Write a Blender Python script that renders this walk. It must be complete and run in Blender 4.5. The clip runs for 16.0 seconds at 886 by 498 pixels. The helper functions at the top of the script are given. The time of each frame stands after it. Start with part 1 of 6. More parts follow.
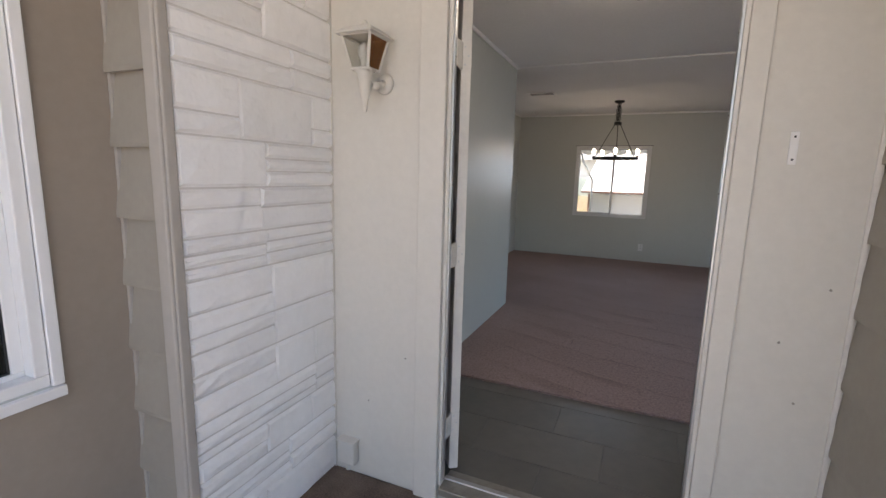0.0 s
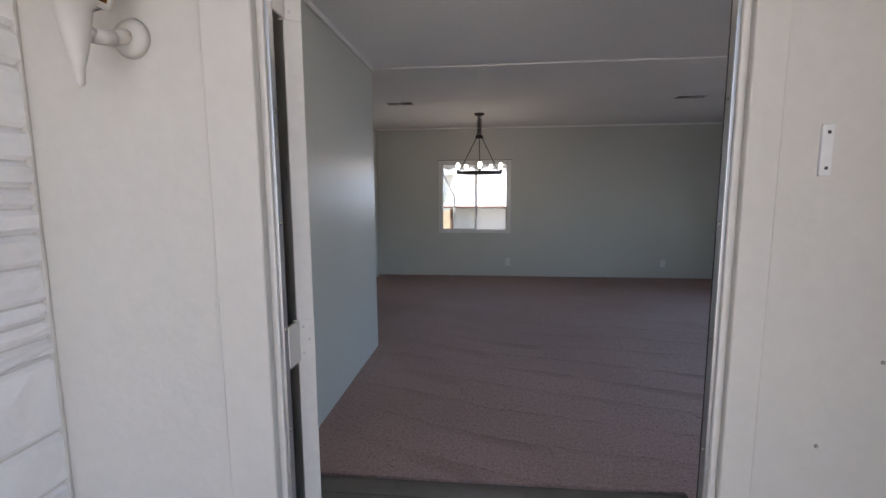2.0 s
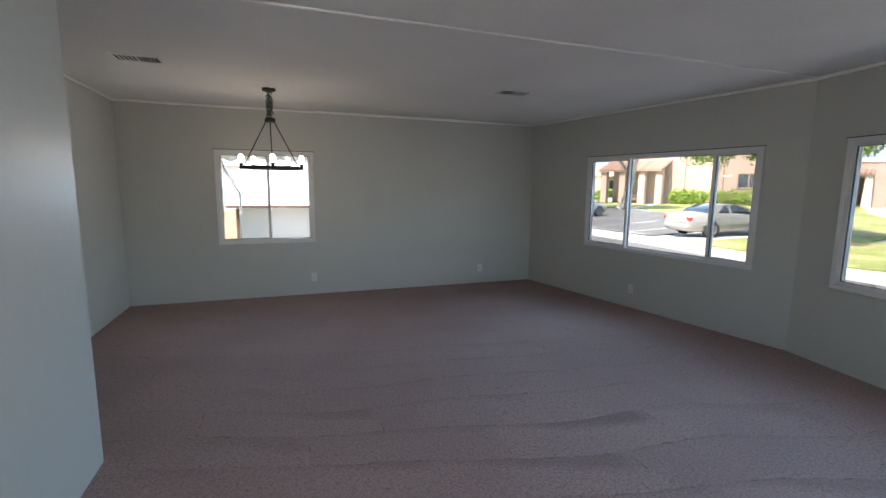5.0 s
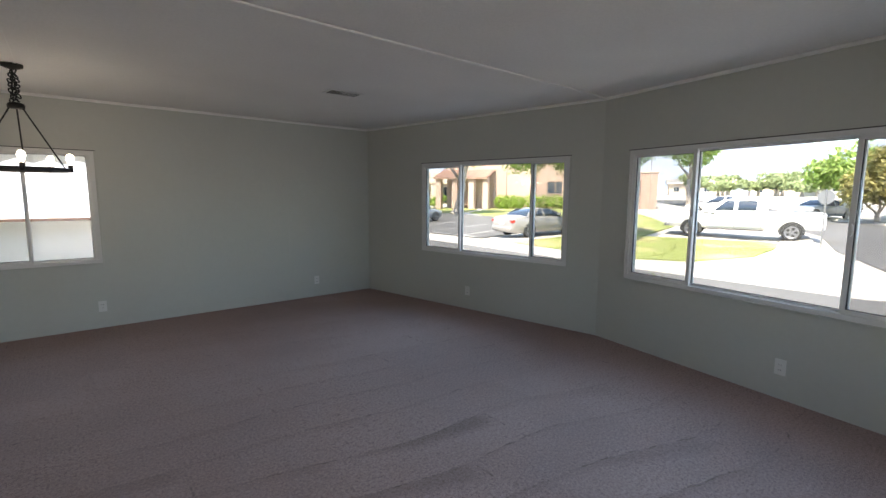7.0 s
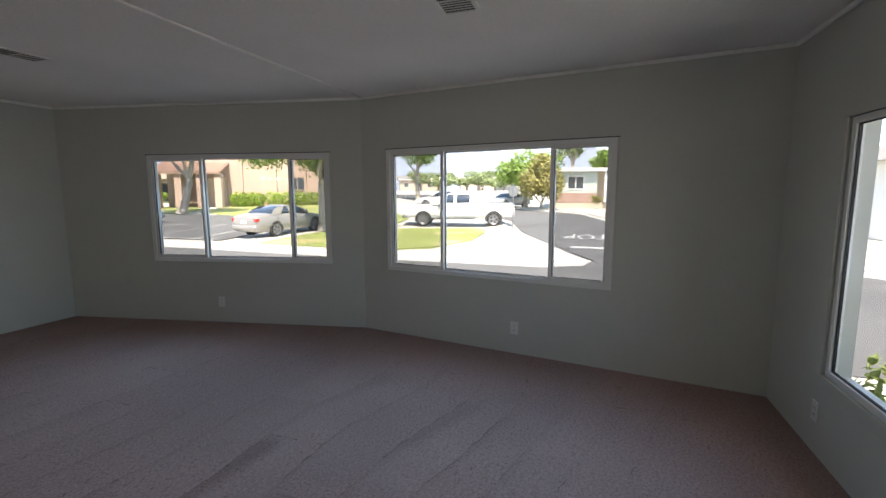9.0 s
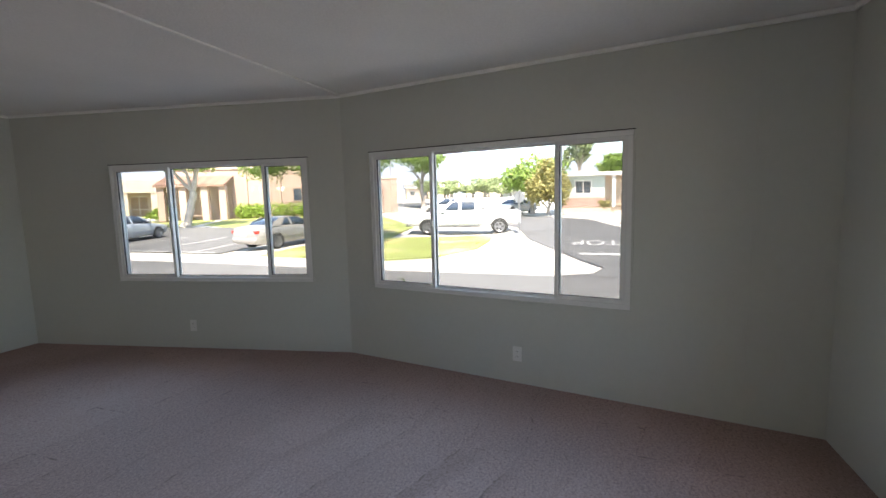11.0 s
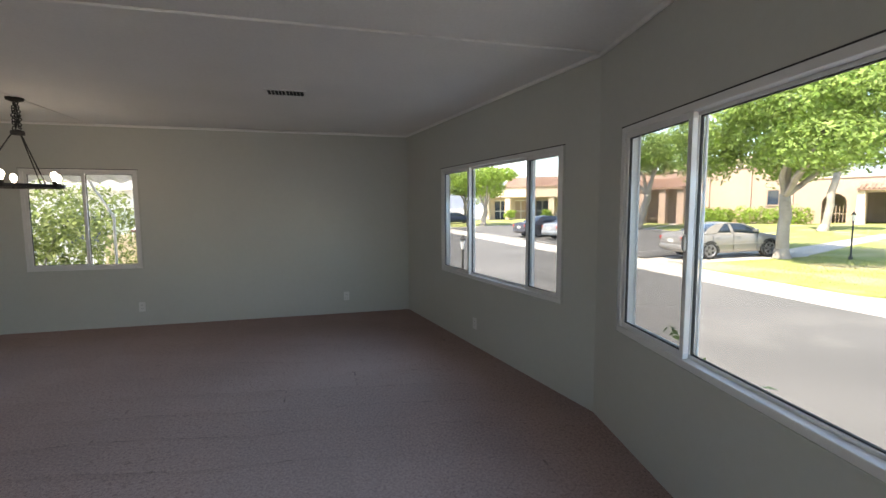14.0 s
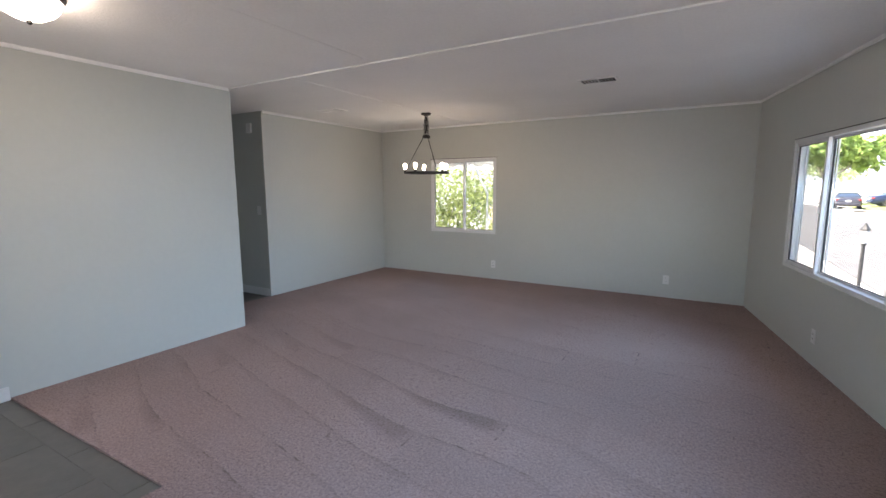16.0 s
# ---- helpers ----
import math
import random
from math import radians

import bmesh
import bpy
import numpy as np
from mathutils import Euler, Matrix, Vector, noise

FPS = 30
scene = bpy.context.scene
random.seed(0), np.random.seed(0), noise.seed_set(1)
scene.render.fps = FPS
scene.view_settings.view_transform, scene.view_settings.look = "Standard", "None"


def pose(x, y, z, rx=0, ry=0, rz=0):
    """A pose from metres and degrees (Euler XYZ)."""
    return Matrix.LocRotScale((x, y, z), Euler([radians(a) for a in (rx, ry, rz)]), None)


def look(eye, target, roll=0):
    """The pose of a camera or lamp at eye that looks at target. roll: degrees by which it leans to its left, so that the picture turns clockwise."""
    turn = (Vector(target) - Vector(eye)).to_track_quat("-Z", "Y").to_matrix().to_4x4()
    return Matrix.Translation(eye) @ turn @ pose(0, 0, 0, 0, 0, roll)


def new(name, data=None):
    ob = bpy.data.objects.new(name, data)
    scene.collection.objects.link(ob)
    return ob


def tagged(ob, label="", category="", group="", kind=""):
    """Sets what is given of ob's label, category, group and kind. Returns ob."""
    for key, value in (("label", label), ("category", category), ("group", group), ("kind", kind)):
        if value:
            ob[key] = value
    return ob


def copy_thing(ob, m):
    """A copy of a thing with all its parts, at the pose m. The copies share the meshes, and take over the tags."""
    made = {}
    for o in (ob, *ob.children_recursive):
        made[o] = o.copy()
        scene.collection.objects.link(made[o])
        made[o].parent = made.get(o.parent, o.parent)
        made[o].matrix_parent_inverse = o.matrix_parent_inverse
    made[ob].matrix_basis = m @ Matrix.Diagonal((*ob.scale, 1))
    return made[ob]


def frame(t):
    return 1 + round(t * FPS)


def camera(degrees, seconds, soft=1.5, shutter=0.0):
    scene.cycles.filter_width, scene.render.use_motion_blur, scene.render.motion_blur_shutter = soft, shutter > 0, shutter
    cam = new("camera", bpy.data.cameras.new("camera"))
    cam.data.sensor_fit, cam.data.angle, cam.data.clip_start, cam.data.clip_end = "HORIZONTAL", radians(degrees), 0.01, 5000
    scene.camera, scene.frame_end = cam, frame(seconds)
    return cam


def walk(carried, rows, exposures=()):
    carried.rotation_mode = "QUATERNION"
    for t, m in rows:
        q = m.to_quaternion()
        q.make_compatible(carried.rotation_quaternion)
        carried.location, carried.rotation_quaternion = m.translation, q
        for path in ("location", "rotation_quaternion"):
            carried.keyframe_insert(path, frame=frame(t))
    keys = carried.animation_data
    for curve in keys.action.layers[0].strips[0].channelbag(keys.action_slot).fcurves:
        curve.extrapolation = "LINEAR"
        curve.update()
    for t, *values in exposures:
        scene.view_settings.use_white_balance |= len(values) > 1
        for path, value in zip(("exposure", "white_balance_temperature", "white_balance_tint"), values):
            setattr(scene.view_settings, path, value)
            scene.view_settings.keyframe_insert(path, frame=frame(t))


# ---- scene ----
cam = camera(89.5, 16.0)
PATH = [
    (0, (0.363, -0.796, 1.337), (-0.421, 1.014, 1.01), 1.5),
    (0.5, (0.298, -0.732, 1.364), (-0.122, 1.198, 1.051), 1.5),
    (1, (0.207, -0.648, 1.377), (-0.074, 1.311, 1.085), 1.5),
    (1.5, (0.164, -0.408, 1.355), (-0.064, 1.56, 1.087), 0.8),
    (2, (0.135, -0.084, 1.365), (-0.068, 1.89, 1.115), -0.3),
    (2.5, (0.113, 0.238, 1.347), (-0.009, 2.216, 1.077), -0.3),
    (3, (0.08, 0.523, 1.409), (0.105, 2.5, 1.102), -0.3),
    (5.5, (0.103, 1.115, 1.461), (0.894, 2.934, 1.202), 1.0),
    (6, (0.124, 1.142, 1.451), (1.02, 2.914, 1.21), 1.1),
    (6.5, (0.227, 1.214, 1.449), (1.244, 2.919, 1.213), -0.0),
    (7, (0.264, 1.265, 1.452), (1.532, 2.793, 1.209), 0.3),
    (7.5, (0.286, 1.264, 1.446), (1.847, 2.491, 1.203), 1.0),
    (8, (0.257, 1.303, 1.476), (1.98, 2.284, 1.219), 0.4),
    (8.5, (0.217, 1.379, 1.476), (2.047, 2.142, 1.208), -0.2),
    (9, (0.202, 1.474, 1.463), (2.085, 2.095, 1.203), -0.2),
    (9.5, (0.263, 1.544, 1.467), (2.156, 2.141, 1.221), -0.9),
    (12, (1.306, 1.414, 1.416), (3.113, 2.253, 1.231), -2.6),
    (12.5, (1.66, 1.351, 1.399), (3.324, 2.446, 1.213), -2.3),
    (13, (2.0, 1.257, 1.437), (3.451, 2.62, 1.245), -3.3),
    (13.5, (2.334, 1.097, 1.44), (3.343, 2.814, 1.251), -2.8),
    (14, (2.622, 1.114, 1.403), (3.13, 3.04, 1.224), -0.3),
    (14.5, (2.899, 1.111, 1.411), (2.938, 3.1, 1.212), 0.4),
    (15, (3.104, 1.06, 1.434), (2.68, 2.999, 1.187), 1.1),
    (15.5, (3.168, 0.95, 1.437), (2.358, 2.758, 1.163), 0.3),
    (16, (3.229, 0.857, 1.449), (2.236, 2.571, 1.17), -0.2),
]
walk(cam, [(t, look(eye, target, roll)) for t, eye, target, roll in PATH], [
    (0, 2.15, 7800, 20), (1, 2.15, 7600, 20), (2, 2.15, 7100, 20), (2.5, 2.25, 7000, 21), (3, 2.70, 6900, 20), (5.5, 2.33, 7200, 15), (6, 2.03, 7300, 15), (6.5, 2.28, 7300, 14), (7, 2.48, 7400, 14),
    (7.5, 2.63, 7200, 12), (8, 2.78, 7300, 15), (8.5, 2.33, 7400, 14), (9, 2.18, 7500, 15), (9.5, 2.28, 7600, 14), (12, 2.63, 7500, 16), (12.5, 2.48, 7500, 16), (13, 2.43, 7500, 14), (13.5, 2.23, 7500, 14), (14, 2.33, 7800, 15), (14.5, 2.63, 7800, 16), (15, 2.73, 8000, 19), (15.5, 3.08, 7700, 20), (16, 3.23, 7500, 20)])

# ---- world, sun and exposure ----
SUN_ELEV, SUN_FROM = radians(60), radians(200)   # height, and the compass angle (from +x, anticlockwise) the sun stands at
world = bpy.data.worlds.new("sky")
scene.world = world
world.use_nodes = True
wn = world.node_tree
sky = wn.nodes.new("ShaderNodeTexSky")
sky.sky_type = "NISHITA"
sky.sun_disc = False
sky.sun_elevation = SUN_ELEV
sky.sun_rotation = math.pi / 2 - SUN_FROM
sky.dust_density = 0.6
sky.ozone_density = 1.6
wn.links.new(sky.outputs[0], wn.nodes["Background"].inputs[0])
wn.nodes["Background"].inputs[1].default_value = 0.12
sun_data = bpy.data.lights.new("sun", "SUN")
sun_data.energy, sun_data.angle, sun_data.color = 3.1, radians(0.53), (1.0, 0.95, 0.88)
sun_ob = new("sun", sun_data)
sun_dir = Vector((math.cos(SUN_FROM) * math.cos(SUN_ELEV), math.sin(SUN_FROM) * math.cos(SUN_ELEV), math.sin(SUN_ELEV)))
sun_ob.matrix_world = look(sun_dir * 60, (0, 0, 0))


def window_light(name, x, y, z, width, height, heading, watts):
    """Blue fill added to the sky light entering by a window: an area lamp in the opening, heading given as the way it
    shines.
    """
    d = bpy.data.lights.new(name, "AREA")
    d.shape, d.size, d.size_y, d.energy, d.color = "RECTANGLE", width, height, watts, (0.33, 0.62, 1.0)
    d.spread = radians(85)
    o = new(name, d)
    o.matrix_world = pose(x, y, z, 64, 0, heading - 90)
    return o


window_light("sky_fill_window_1", 4.175, 5.135, 1.45, 2.0, 0.6, 190.4, 1.8)
window_light("sky_fill_window_2", 4.215, 2.335, 1.45, 2.05, 0.6, 170.3, 1.8)
window_light("sky_fill_window_3", -0.10, 7.27, 1.45, 1.05, 0.6, 270, 0.6)
window_light("sky_fill_window_4", 2.32, 0.20, 1.35, 1.3, 0.6, 90, 0.8)


# ---- materials ----
def mat(name, color, rough=0.6, var=0.12, grain=60.0, blotch=2.0, bump=0.0, bump_scale=None, metal=0.0, island=0.0,
        spec=0.5, dark=None, dark_at=0.62, dark_scale=3.0):
    """Principled paint with grain and blotches at two scales, bump, and stains of a second colour."""
    m = bpy.data.materials.new(name)
    m.use_nodes = True
    nt = m.node_tree
    N, L = nt.nodes, nt.links
    p = N["Principled BSDF"]
    p.inputs["Roughness"].default_value = rough
    p.inputs["Metallic"].default_value = metal
    p.inputs["Specular IOR Level"].default_value = spec
    geo = N.new("ShaderNodeNewGeometry")
    fine = N.new("ShaderNodeTexNoise")
    fine.inputs["Scale"].default_value, fine.inputs["Detail"].default_value, fine.inputs["Roughness"].default_value = grain, 4, 0.6
    wide = N.new("ShaderNodeTexNoise")
    wide.inputs["Scale"].default_value, wide.inputs["Detail"].default_value = blotch, 3
    L.new(geo.outputs["Position"], fine.inputs["Vector"])
    L.new(geo.outputs["Position"], wide.inputs["Vector"])
    add = N.new("ShaderNodeMath")
    add.operation = "ADD"
    L.new(fine.outputs[0], add.inputs[0])
    L.new(wide.outputs[0], add.inputs[1])
    rng = N.new("ShaderNodeMapRange")
    rng.inputs[1].default_value, rng.inputs[2].default_value = 0.6, 1.4
    rng.inputs[3].default_value, rng.inputs[4].default_value = 1 - var, 1 + var
    L.new(add.outputs[0], rng.inputs[0])
    mul = N.new("ShaderNodeMix")
    mul.data_type, mul.blend_type = "RGBA", "MULTIPLY"
    mul.inputs[0].default_value = 1
    mul.inputs[6].default_value = (*color, 1)
    L.new(rng.outputs[0], mul.inputs[7])
    last = mul.outputs[2]
    if island:
        info = N.new("ShaderNodeObjectInfo")
        r2 = N.new("ShaderNodeMapRange")
        r2.inputs[3].default_value, r2.inputs[4].default_value = 1 - island, 1 + island
        sumr = N.new("ShaderNodeMath")
        sumr.operation = "ADD"
        L.new(info.outputs["Random"], sumr.inputs[0])
        L.new(geo.outputs["Random Per Island"], sumr.inputs[1])
        frac = N.new("ShaderNodeMath")
        frac.operation = "FRACT"
        L.new(sumr.outputs[0], frac.inputs[0])
        L.new(frac.outputs[0], r2.inputs[0])
        m2 = N.new("ShaderNodeMix")
        m2.data_type, m2.blend_type = "RGBA", "MULTIPLY"
        m2.inputs[0].default_value = 1
        L.new(last, m2.inputs[6])
        L.new(r2.outputs[0], m2.inputs[7])
        last = m2.outputs[2]
    if dark:
        dn = N.new("ShaderNodeTexNoise")
        dn.inputs["Scale"].default_value, dn.inputs["Detail"].default_value = dark_scale, 6
        L.new(geo.outputs["Position"], dn.inputs["Vector"])
        dr = N.new("ShaderNodeMapRange")
        dr.inputs[1].default_value, dr.inputs[2].default_value = dark_at, dark_at + 0.12
        L.new(dn.outputs[0], dr.inputs[0])
        m3 = N.new("ShaderNodeMix")
        m3.data_type = "RGBA"
        L.new(dr.outputs[0], m3.inputs[0])
        L.new(last, m3.inputs[6])
        m3.inputs[7].default_value = (*dark, 1)
        last = m3.outputs[2]
    L.new(last, p.inputs["Base Color"])
    if bump:
        b = N.new("ShaderNodeBump")
        b.inputs["Strength"].default_value, b.inputs["Distance"].default_value = 1.0, bump
        bn = N.new("ShaderNodeTexNoise")
        bn.inputs["Scale"].default_value, bn.inputs["Detail"].default_value = bump_scale or grain, 3
        L.new(geo.outputs["Position"], bn.inputs["Vector"])
        L.new(bn.outputs[0], b.inputs["Height"])
        L.new(b.outputs[0], p.inputs["Normal"])
    return m


def leafy(name, color):
    m = mat(name, color, 0.55, 0.25, 3, 0.8, island=0.4)
    nt = m.node_tree
    p = nt.nodes["Principled BSDF"]
    tl = nt.nodes.new("ShaderNodeBsdfTranslucent")
    nt.links.new(p.inputs["Base Color"].links[0].from_socket, tl.inputs[0])
    mx = nt.nodes.new("ShaderNodeMixShader")
    mx.inputs[0].default_value = 0.45
    nt.links.new(p.outputs[0], mx.inputs[1])
    nt.links.new(tl.outputs[0], mx.inputs[2])
    nt.links.new(mx.outputs[0], nt.nodes["Material Output"].inputs[0])
    return m


def glow(name, color, strength):
    m = bpy.data.materials.new(name)
    m.use_nodes = True
    p = m.node_tree.nodes["Principled BSDF"]
    p.inputs["Base Color"].default_value = (*color, 1)
    p.inputs["Emission Color"].default_value = (*color, 1)
    p.inputs["Emission Strength"].default_value = strength
    return m


def pane_glass(name, tint=(0.96, 0.98, 0.97), low=0.03, high=0.5, power=5):
    m = bpy.data.materials.new(name)
    m.use_nodes = True
    nt = m.node_tree
    nt.nodes.remove(nt.nodes["Principled BSDF"])
    tr = nt.nodes.new("ShaderNodeBsdfTransparent")
    tr.inputs[0].default_value = (*tint, 1)
    gl = nt.nodes.new("ShaderNodeBsdfGlossy")
    gl.inputs["Roughness"].default_value = 0.02
    lw = nt.nodes.new("ShaderNodeLayerWeight")
    pw = nt.nodes.new("ShaderNodeMath")
    pw.operation, pw.inputs[1].default_value = "POWER", power
    nt.links.new(lw.outputs["Facing"], pw.inputs[0])
    fr = nt.nodes.new("ShaderNodeMapRange")
    fr.inputs[3].default_value, fr.inputs[4].default_value = low, high
    nt.links.new(pw.outputs[0], fr.inputs[0])
    mx = nt.nodes.new("ShaderNodeMixShader")
    nt.links.new(fr.outputs[0], mx.inputs[0])
    nt.links.new(tr.outputs[0], mx.inputs[1])
    nt.links.new(gl.outputs[0], mx.inputs[2])
    nt.links.new(mx.outputs[0], nt.nodes["Material Output"].inputs[0])
    return m


def carpet_mat():
    """Cut-pile carpet: tuft speckle, brushed swaths, short dark creases where the pile parts; pile sheen and shade are
    put in the colour.
    """
    m = mat("carpet_pile", (0.335, 0.235, 0.214), 0.95, 0.34, 190, 70, 0.0045, 150, spec=0.1)
    nt = m.node_tree
    N, L = nt.nodes, nt.links
    p = N["Principled BSDF"]
    last = p.inputs["Base Color"].links[0].from_socket
    geo = N.new("ShaderNodeNewGeometry")

    def noise(scale, detail, distort=0.0, rough=0.5, vec=None):
        n = N.new("ShaderNodeTexNoise")
        n.inputs["Scale"].default_value, n.inputs["Detail"].default_value = scale, detail
        n.inputs["Distortion"].default_value, n.inputs["Roughness"].default_value = distort, rough
        L.new(vec or geo.outputs["Position"], n.inputs["Vector"])
        return n

    def ramp(src, a0, a1, b0, b1):
        r = N.new("ShaderNodeMapRange")
        for i, v in enumerate((a0, a1, b0, b1)):
            r.inputs[i + 1].default_value = v
        L.new(src, r.inputs[0])
        return r.outputs[0]

    def op(kind, x, y):
        o = N.new("ShaderNodeMath")
        o.operation = kind
        for i, v in enumerate((x, y)):
            if isinstance(v, (int, float)):
                o.inputs[i].default_value = v
            elif v is not None:
                L.new(v, o.inputs[i])
        return o.outputs[0]

    def blend(kind, fac, x, y):
        o = N.new("ShaderNodeMix")
        o.data_type, o.blend_type = "RGBA", kind
        if isinstance(fac, (int, float)):
            o.inputs[0].default_value = fac
        else:
            L.new(fac, o.inputs[0])
        L.new(x, o.inputs[6])
        if isinstance(y, tuple):
            o.inputs[7].default_value = y
        else:
            L.new(y, o.inputs[7])
        return o.outputs[2]

    # vacuum strokes: lanes about a hand-span and a half wide, each stroke leaving a rough wedge along one side, its
    # pile sheen painted as a darker tone
    sepx = N.new("ShaderNodeSeparateXYZ")
    L.new(geo.outputs["Position"], sepx.inputs[0])
    X, Y = sepx.outputs[0], sepx.outputs[1]
    bow = ramp(noise(0.35, 1).outputs[0], 0.0, 1.0, -0.45, 0.45)
    edge_wave = ramp(noise(3.0, 6, 0.0, 0.7).outputs[0], 0.3, 0.7, -0.06, 0.06)
    v = op("ADD", op("DIVIDE", op("ADD", op("ADD", Y, op("MULTIPLY", X, 0.22)), bow), 0.34), edge_wave)
    lane = op("FLOOR", v, None)
    f = op("FRACT", v, None)

    def chance(x, y):
        c = N.new("ShaderNodeCombineXYZ")
        L.new(x, c.inputs[0])
        if isinstance(y, (int, float)):
            c.inputs[1].default_value = y
        else:
            L.new(y, c.inputs[1])
        w = N.new("ShaderNodeTexWhiteNoise")
        w.noise_dimensions = "2D"
        L.new(c.outputs[0], w.inputs["Vector"])
        return w.outputs["Value"]
    u = op("ADD", op("DIVIDE", X, 1.05), op("MULTIPLY", chance(lane, 3.7), 1.0))
    stroke = op("FLOOR", u, None)
    su = op("FRACT", u, None)
    luck = chance(lane, stroke)
    width = op("MULTIPLY", op("MULTIPLY", su, luck), 0.62)
    inside = op("SUBTRACT", op("ADD", f, width), 1.0)
    wedge = op("MULTIPLY", ramp(inside, -0.11, 0.13, 0.0, 1.0), ramp(su, 0.90, 1.0, 1.0, 0.2))
    # the strokes are fresh over one worked patch before the entry and have settled elsewhere
    dx, dy = op("SUBTRACT", X, 1.3), op("SUBTRACT", Y, 2.7)
    away = op("SQRT", op("ADD", op("MULTIPLY", dx, dx), op("MULTIPLY", dy, dy)), None)
    fresh = ramp(away, 0.9, 2.3, 1.0, 0.08)
    area = op("MULTIPLY", ramp(noise(0.7, 3, 0.3).outputs[0], 0.40, 0.58, 0.35, 1.0), fresh)
    settled = ramp(noise(1.0, 3, 0.2).outputs[0], 0.44, 0.58, 0.05, 0.85)
    rough = op("MULTIPLY", wedge, area)
    fleck = noise(62, 4, 0.0, 0.8)
    last = blend("MULTIPLY", 1.0, last, ramp(luck, 0.0, 1.0, 0.97, 1.04))
    last = blend("MULTIPLY", 1.0, last, ramp(rough, 0.0, 1.0, 1.06, 0.75))
    last = blend("MULTIPLY", 1.0, last, ramp(noise(0.9, 4, 0.3).outputs[0], 0.35, 0.65, 0.93, 1.06))
    # clumps of tufts a few centimetres across
    last = blend("MULTIPLY", 1.0, last, ramp(noise(36, 4, 0.2, 0.7).outputs[0], 0.36, 0.64, 0.95, 1.04))
    # parted pile: broken dark lines along the lanes and across their ends, the shade in the creases put in the colour
    side_line = ramp(op("ABSOLUTE", op("SUBTRACT", f, 0.985), None), 0.004, 0.024, 1.0, 0.0)
    end_line = op("MULTIPLY", ramp(op("ABSOLUTE", op("SUBTRACT", su, 0.99), None), 0.002, 0.009, 1.0, 0.0), ramp(luck, 0.35, 0.45, 0.0, 1.0))
    broken = ramp(noise(8.0, 6, 0.4, 0.75).outputs[0], 0.50, 0.60, 0.0, 0.85)
    crease = op("MULTIPLY", op("MULTIPLY", op("MAXIMUM", side_line, end_line), broken), op("MAXIMUM", settled, area))
    last = blend("MIX", crease, last, (0.10, 0.070, 0.063, 1))
    # dark specks painted for the shade between tufts, thick where the pile was left rough
    cluster = op("MULTIPLY", ramp(noise(26, 5, 0.3, 0.75).outputs[0], 0.56, 0.66, 0.0, 0.55), ramp(noise(0.9, 3, 0.4).outputs[0], 0.42, 0.62, 0.15, 1.0))
    last = blend("MIX", cluster, last, (0.15, 0.10, 0.09, 1))
    speck = ramp(fleck.outputs[0], 0.53, 0.64, 0.0, 0.85)
    last = blend("MIX", op("MULTIPLY", speck, op("MAXIMUM", ramp(rough, 0.0, 1.0, 0.0, 0.95), ramp(noise(1.1, 4, 0.3).outputs[0], 0.36, 0.60, 0.28, 0.75))), last, (0.12, 0.078, 0.068, 1))
    L.new(last, p.inputs["Base Color"])
    return m


WALL = mat("wall_paint", (0.550, 0.560, 0.520), 0.36, 0.03, 25, 1.2, 0.0006, 90)
CEIL = mat("ceiling_paint", (0.91, 0.90, 0.88), 0.85, 0.05, 40, 1.5, 0.003, 70)
COVE = mat("white_cove_paint", (0.90, 0.89, 0.87), 0.5, 0.03, 30, 3)
TRIM = mat("white_trim_paint", (0.74, 0.73, 0.71), 0.45, 0.05, 30, 3)
CARPET = carpet_mat()
TILE = mat("grey_porcelain", (0.130, 0.117, 0.098), 0.42, 0.14, 18, 5, 0.0008, 60, island=0.08)
GROUT = mat("grout", (0.15, 0.142, 0.13), 0.9, 0.15, 80)
HALLWOOD = mat("dark_plank", (0.09, 0.07, 0.055), 0.4, 0.25, 14, 3, 0.0006, 30, island=0.15)
VINYL = mat("white_vinyl", (0.78, 0.78, 0.77), 0.35, 0.03, 20, 4)
RUBBER = mat("dark_gasket", (0.03, 0.03, 0.03), 0.7, 0.1)
GLASS = pane_glass("window_glass")
PLASTIC = mat("white_plastic", (0.75, 0.75, 0.73), 0.35, 0.02)
SLOT = mat("dark_slot", (0.03, 0.03, 0.03), 0.6, 0.1)
BLACK = mat("black_iron", (0.012, 0.011, 0.010), 0.5, 0.2, 60, 5, 0.0004, 120)
BULB = glow("lit_bulb", (1.0, 0.87, 0.69), 6.0)
DOME = glow("lit_opal_glass", (1.0, 0.93, 0.82), 3.6)
BRASS = mat("polished_brass", (0.80, 0.52, 0.14), 0.18, 0.06, 30, 6, metal=1.0)
ALU = mat("aluminium", (0.55, 0.56, 0.57), 0.38, 0.12, 50, 6, metal=0.9)
PANEL = mat("white_porch_panel", (0.63, 0.60, 0.545), 0.55, 0.05, 35, 1.5, 0.0008, 60)
DOORW = mat("worn_white_door_paint", (0.67, 0.64, 0.59), 0.5, 0.07, 40, 4, 0.001, 50, dark=(0.22, 0.19, 0.15), dark_at=0.72, dark_scale=9)
STONE = mat("white_painted_stone", (0.86, 0.85, 0.835), 0.55, 0.04, 30, 6, 0.014, 11, island=0.05)
MORTAR = mat("painted_mortar", (0.66, 0.64, 0.61), 0.9, 0.1, 40)
SIDING = mat("tan_lap_siding", (0.33, 0.30, 0.255), 0.6, 0.07, 30, 3, 0.0008, 50, island=0.04)
SIDTRIM = mat("tan_corner_board", (0.40, 0.37, 0.33), 0.55, 0.06, 30, 3, 0.001, 30)
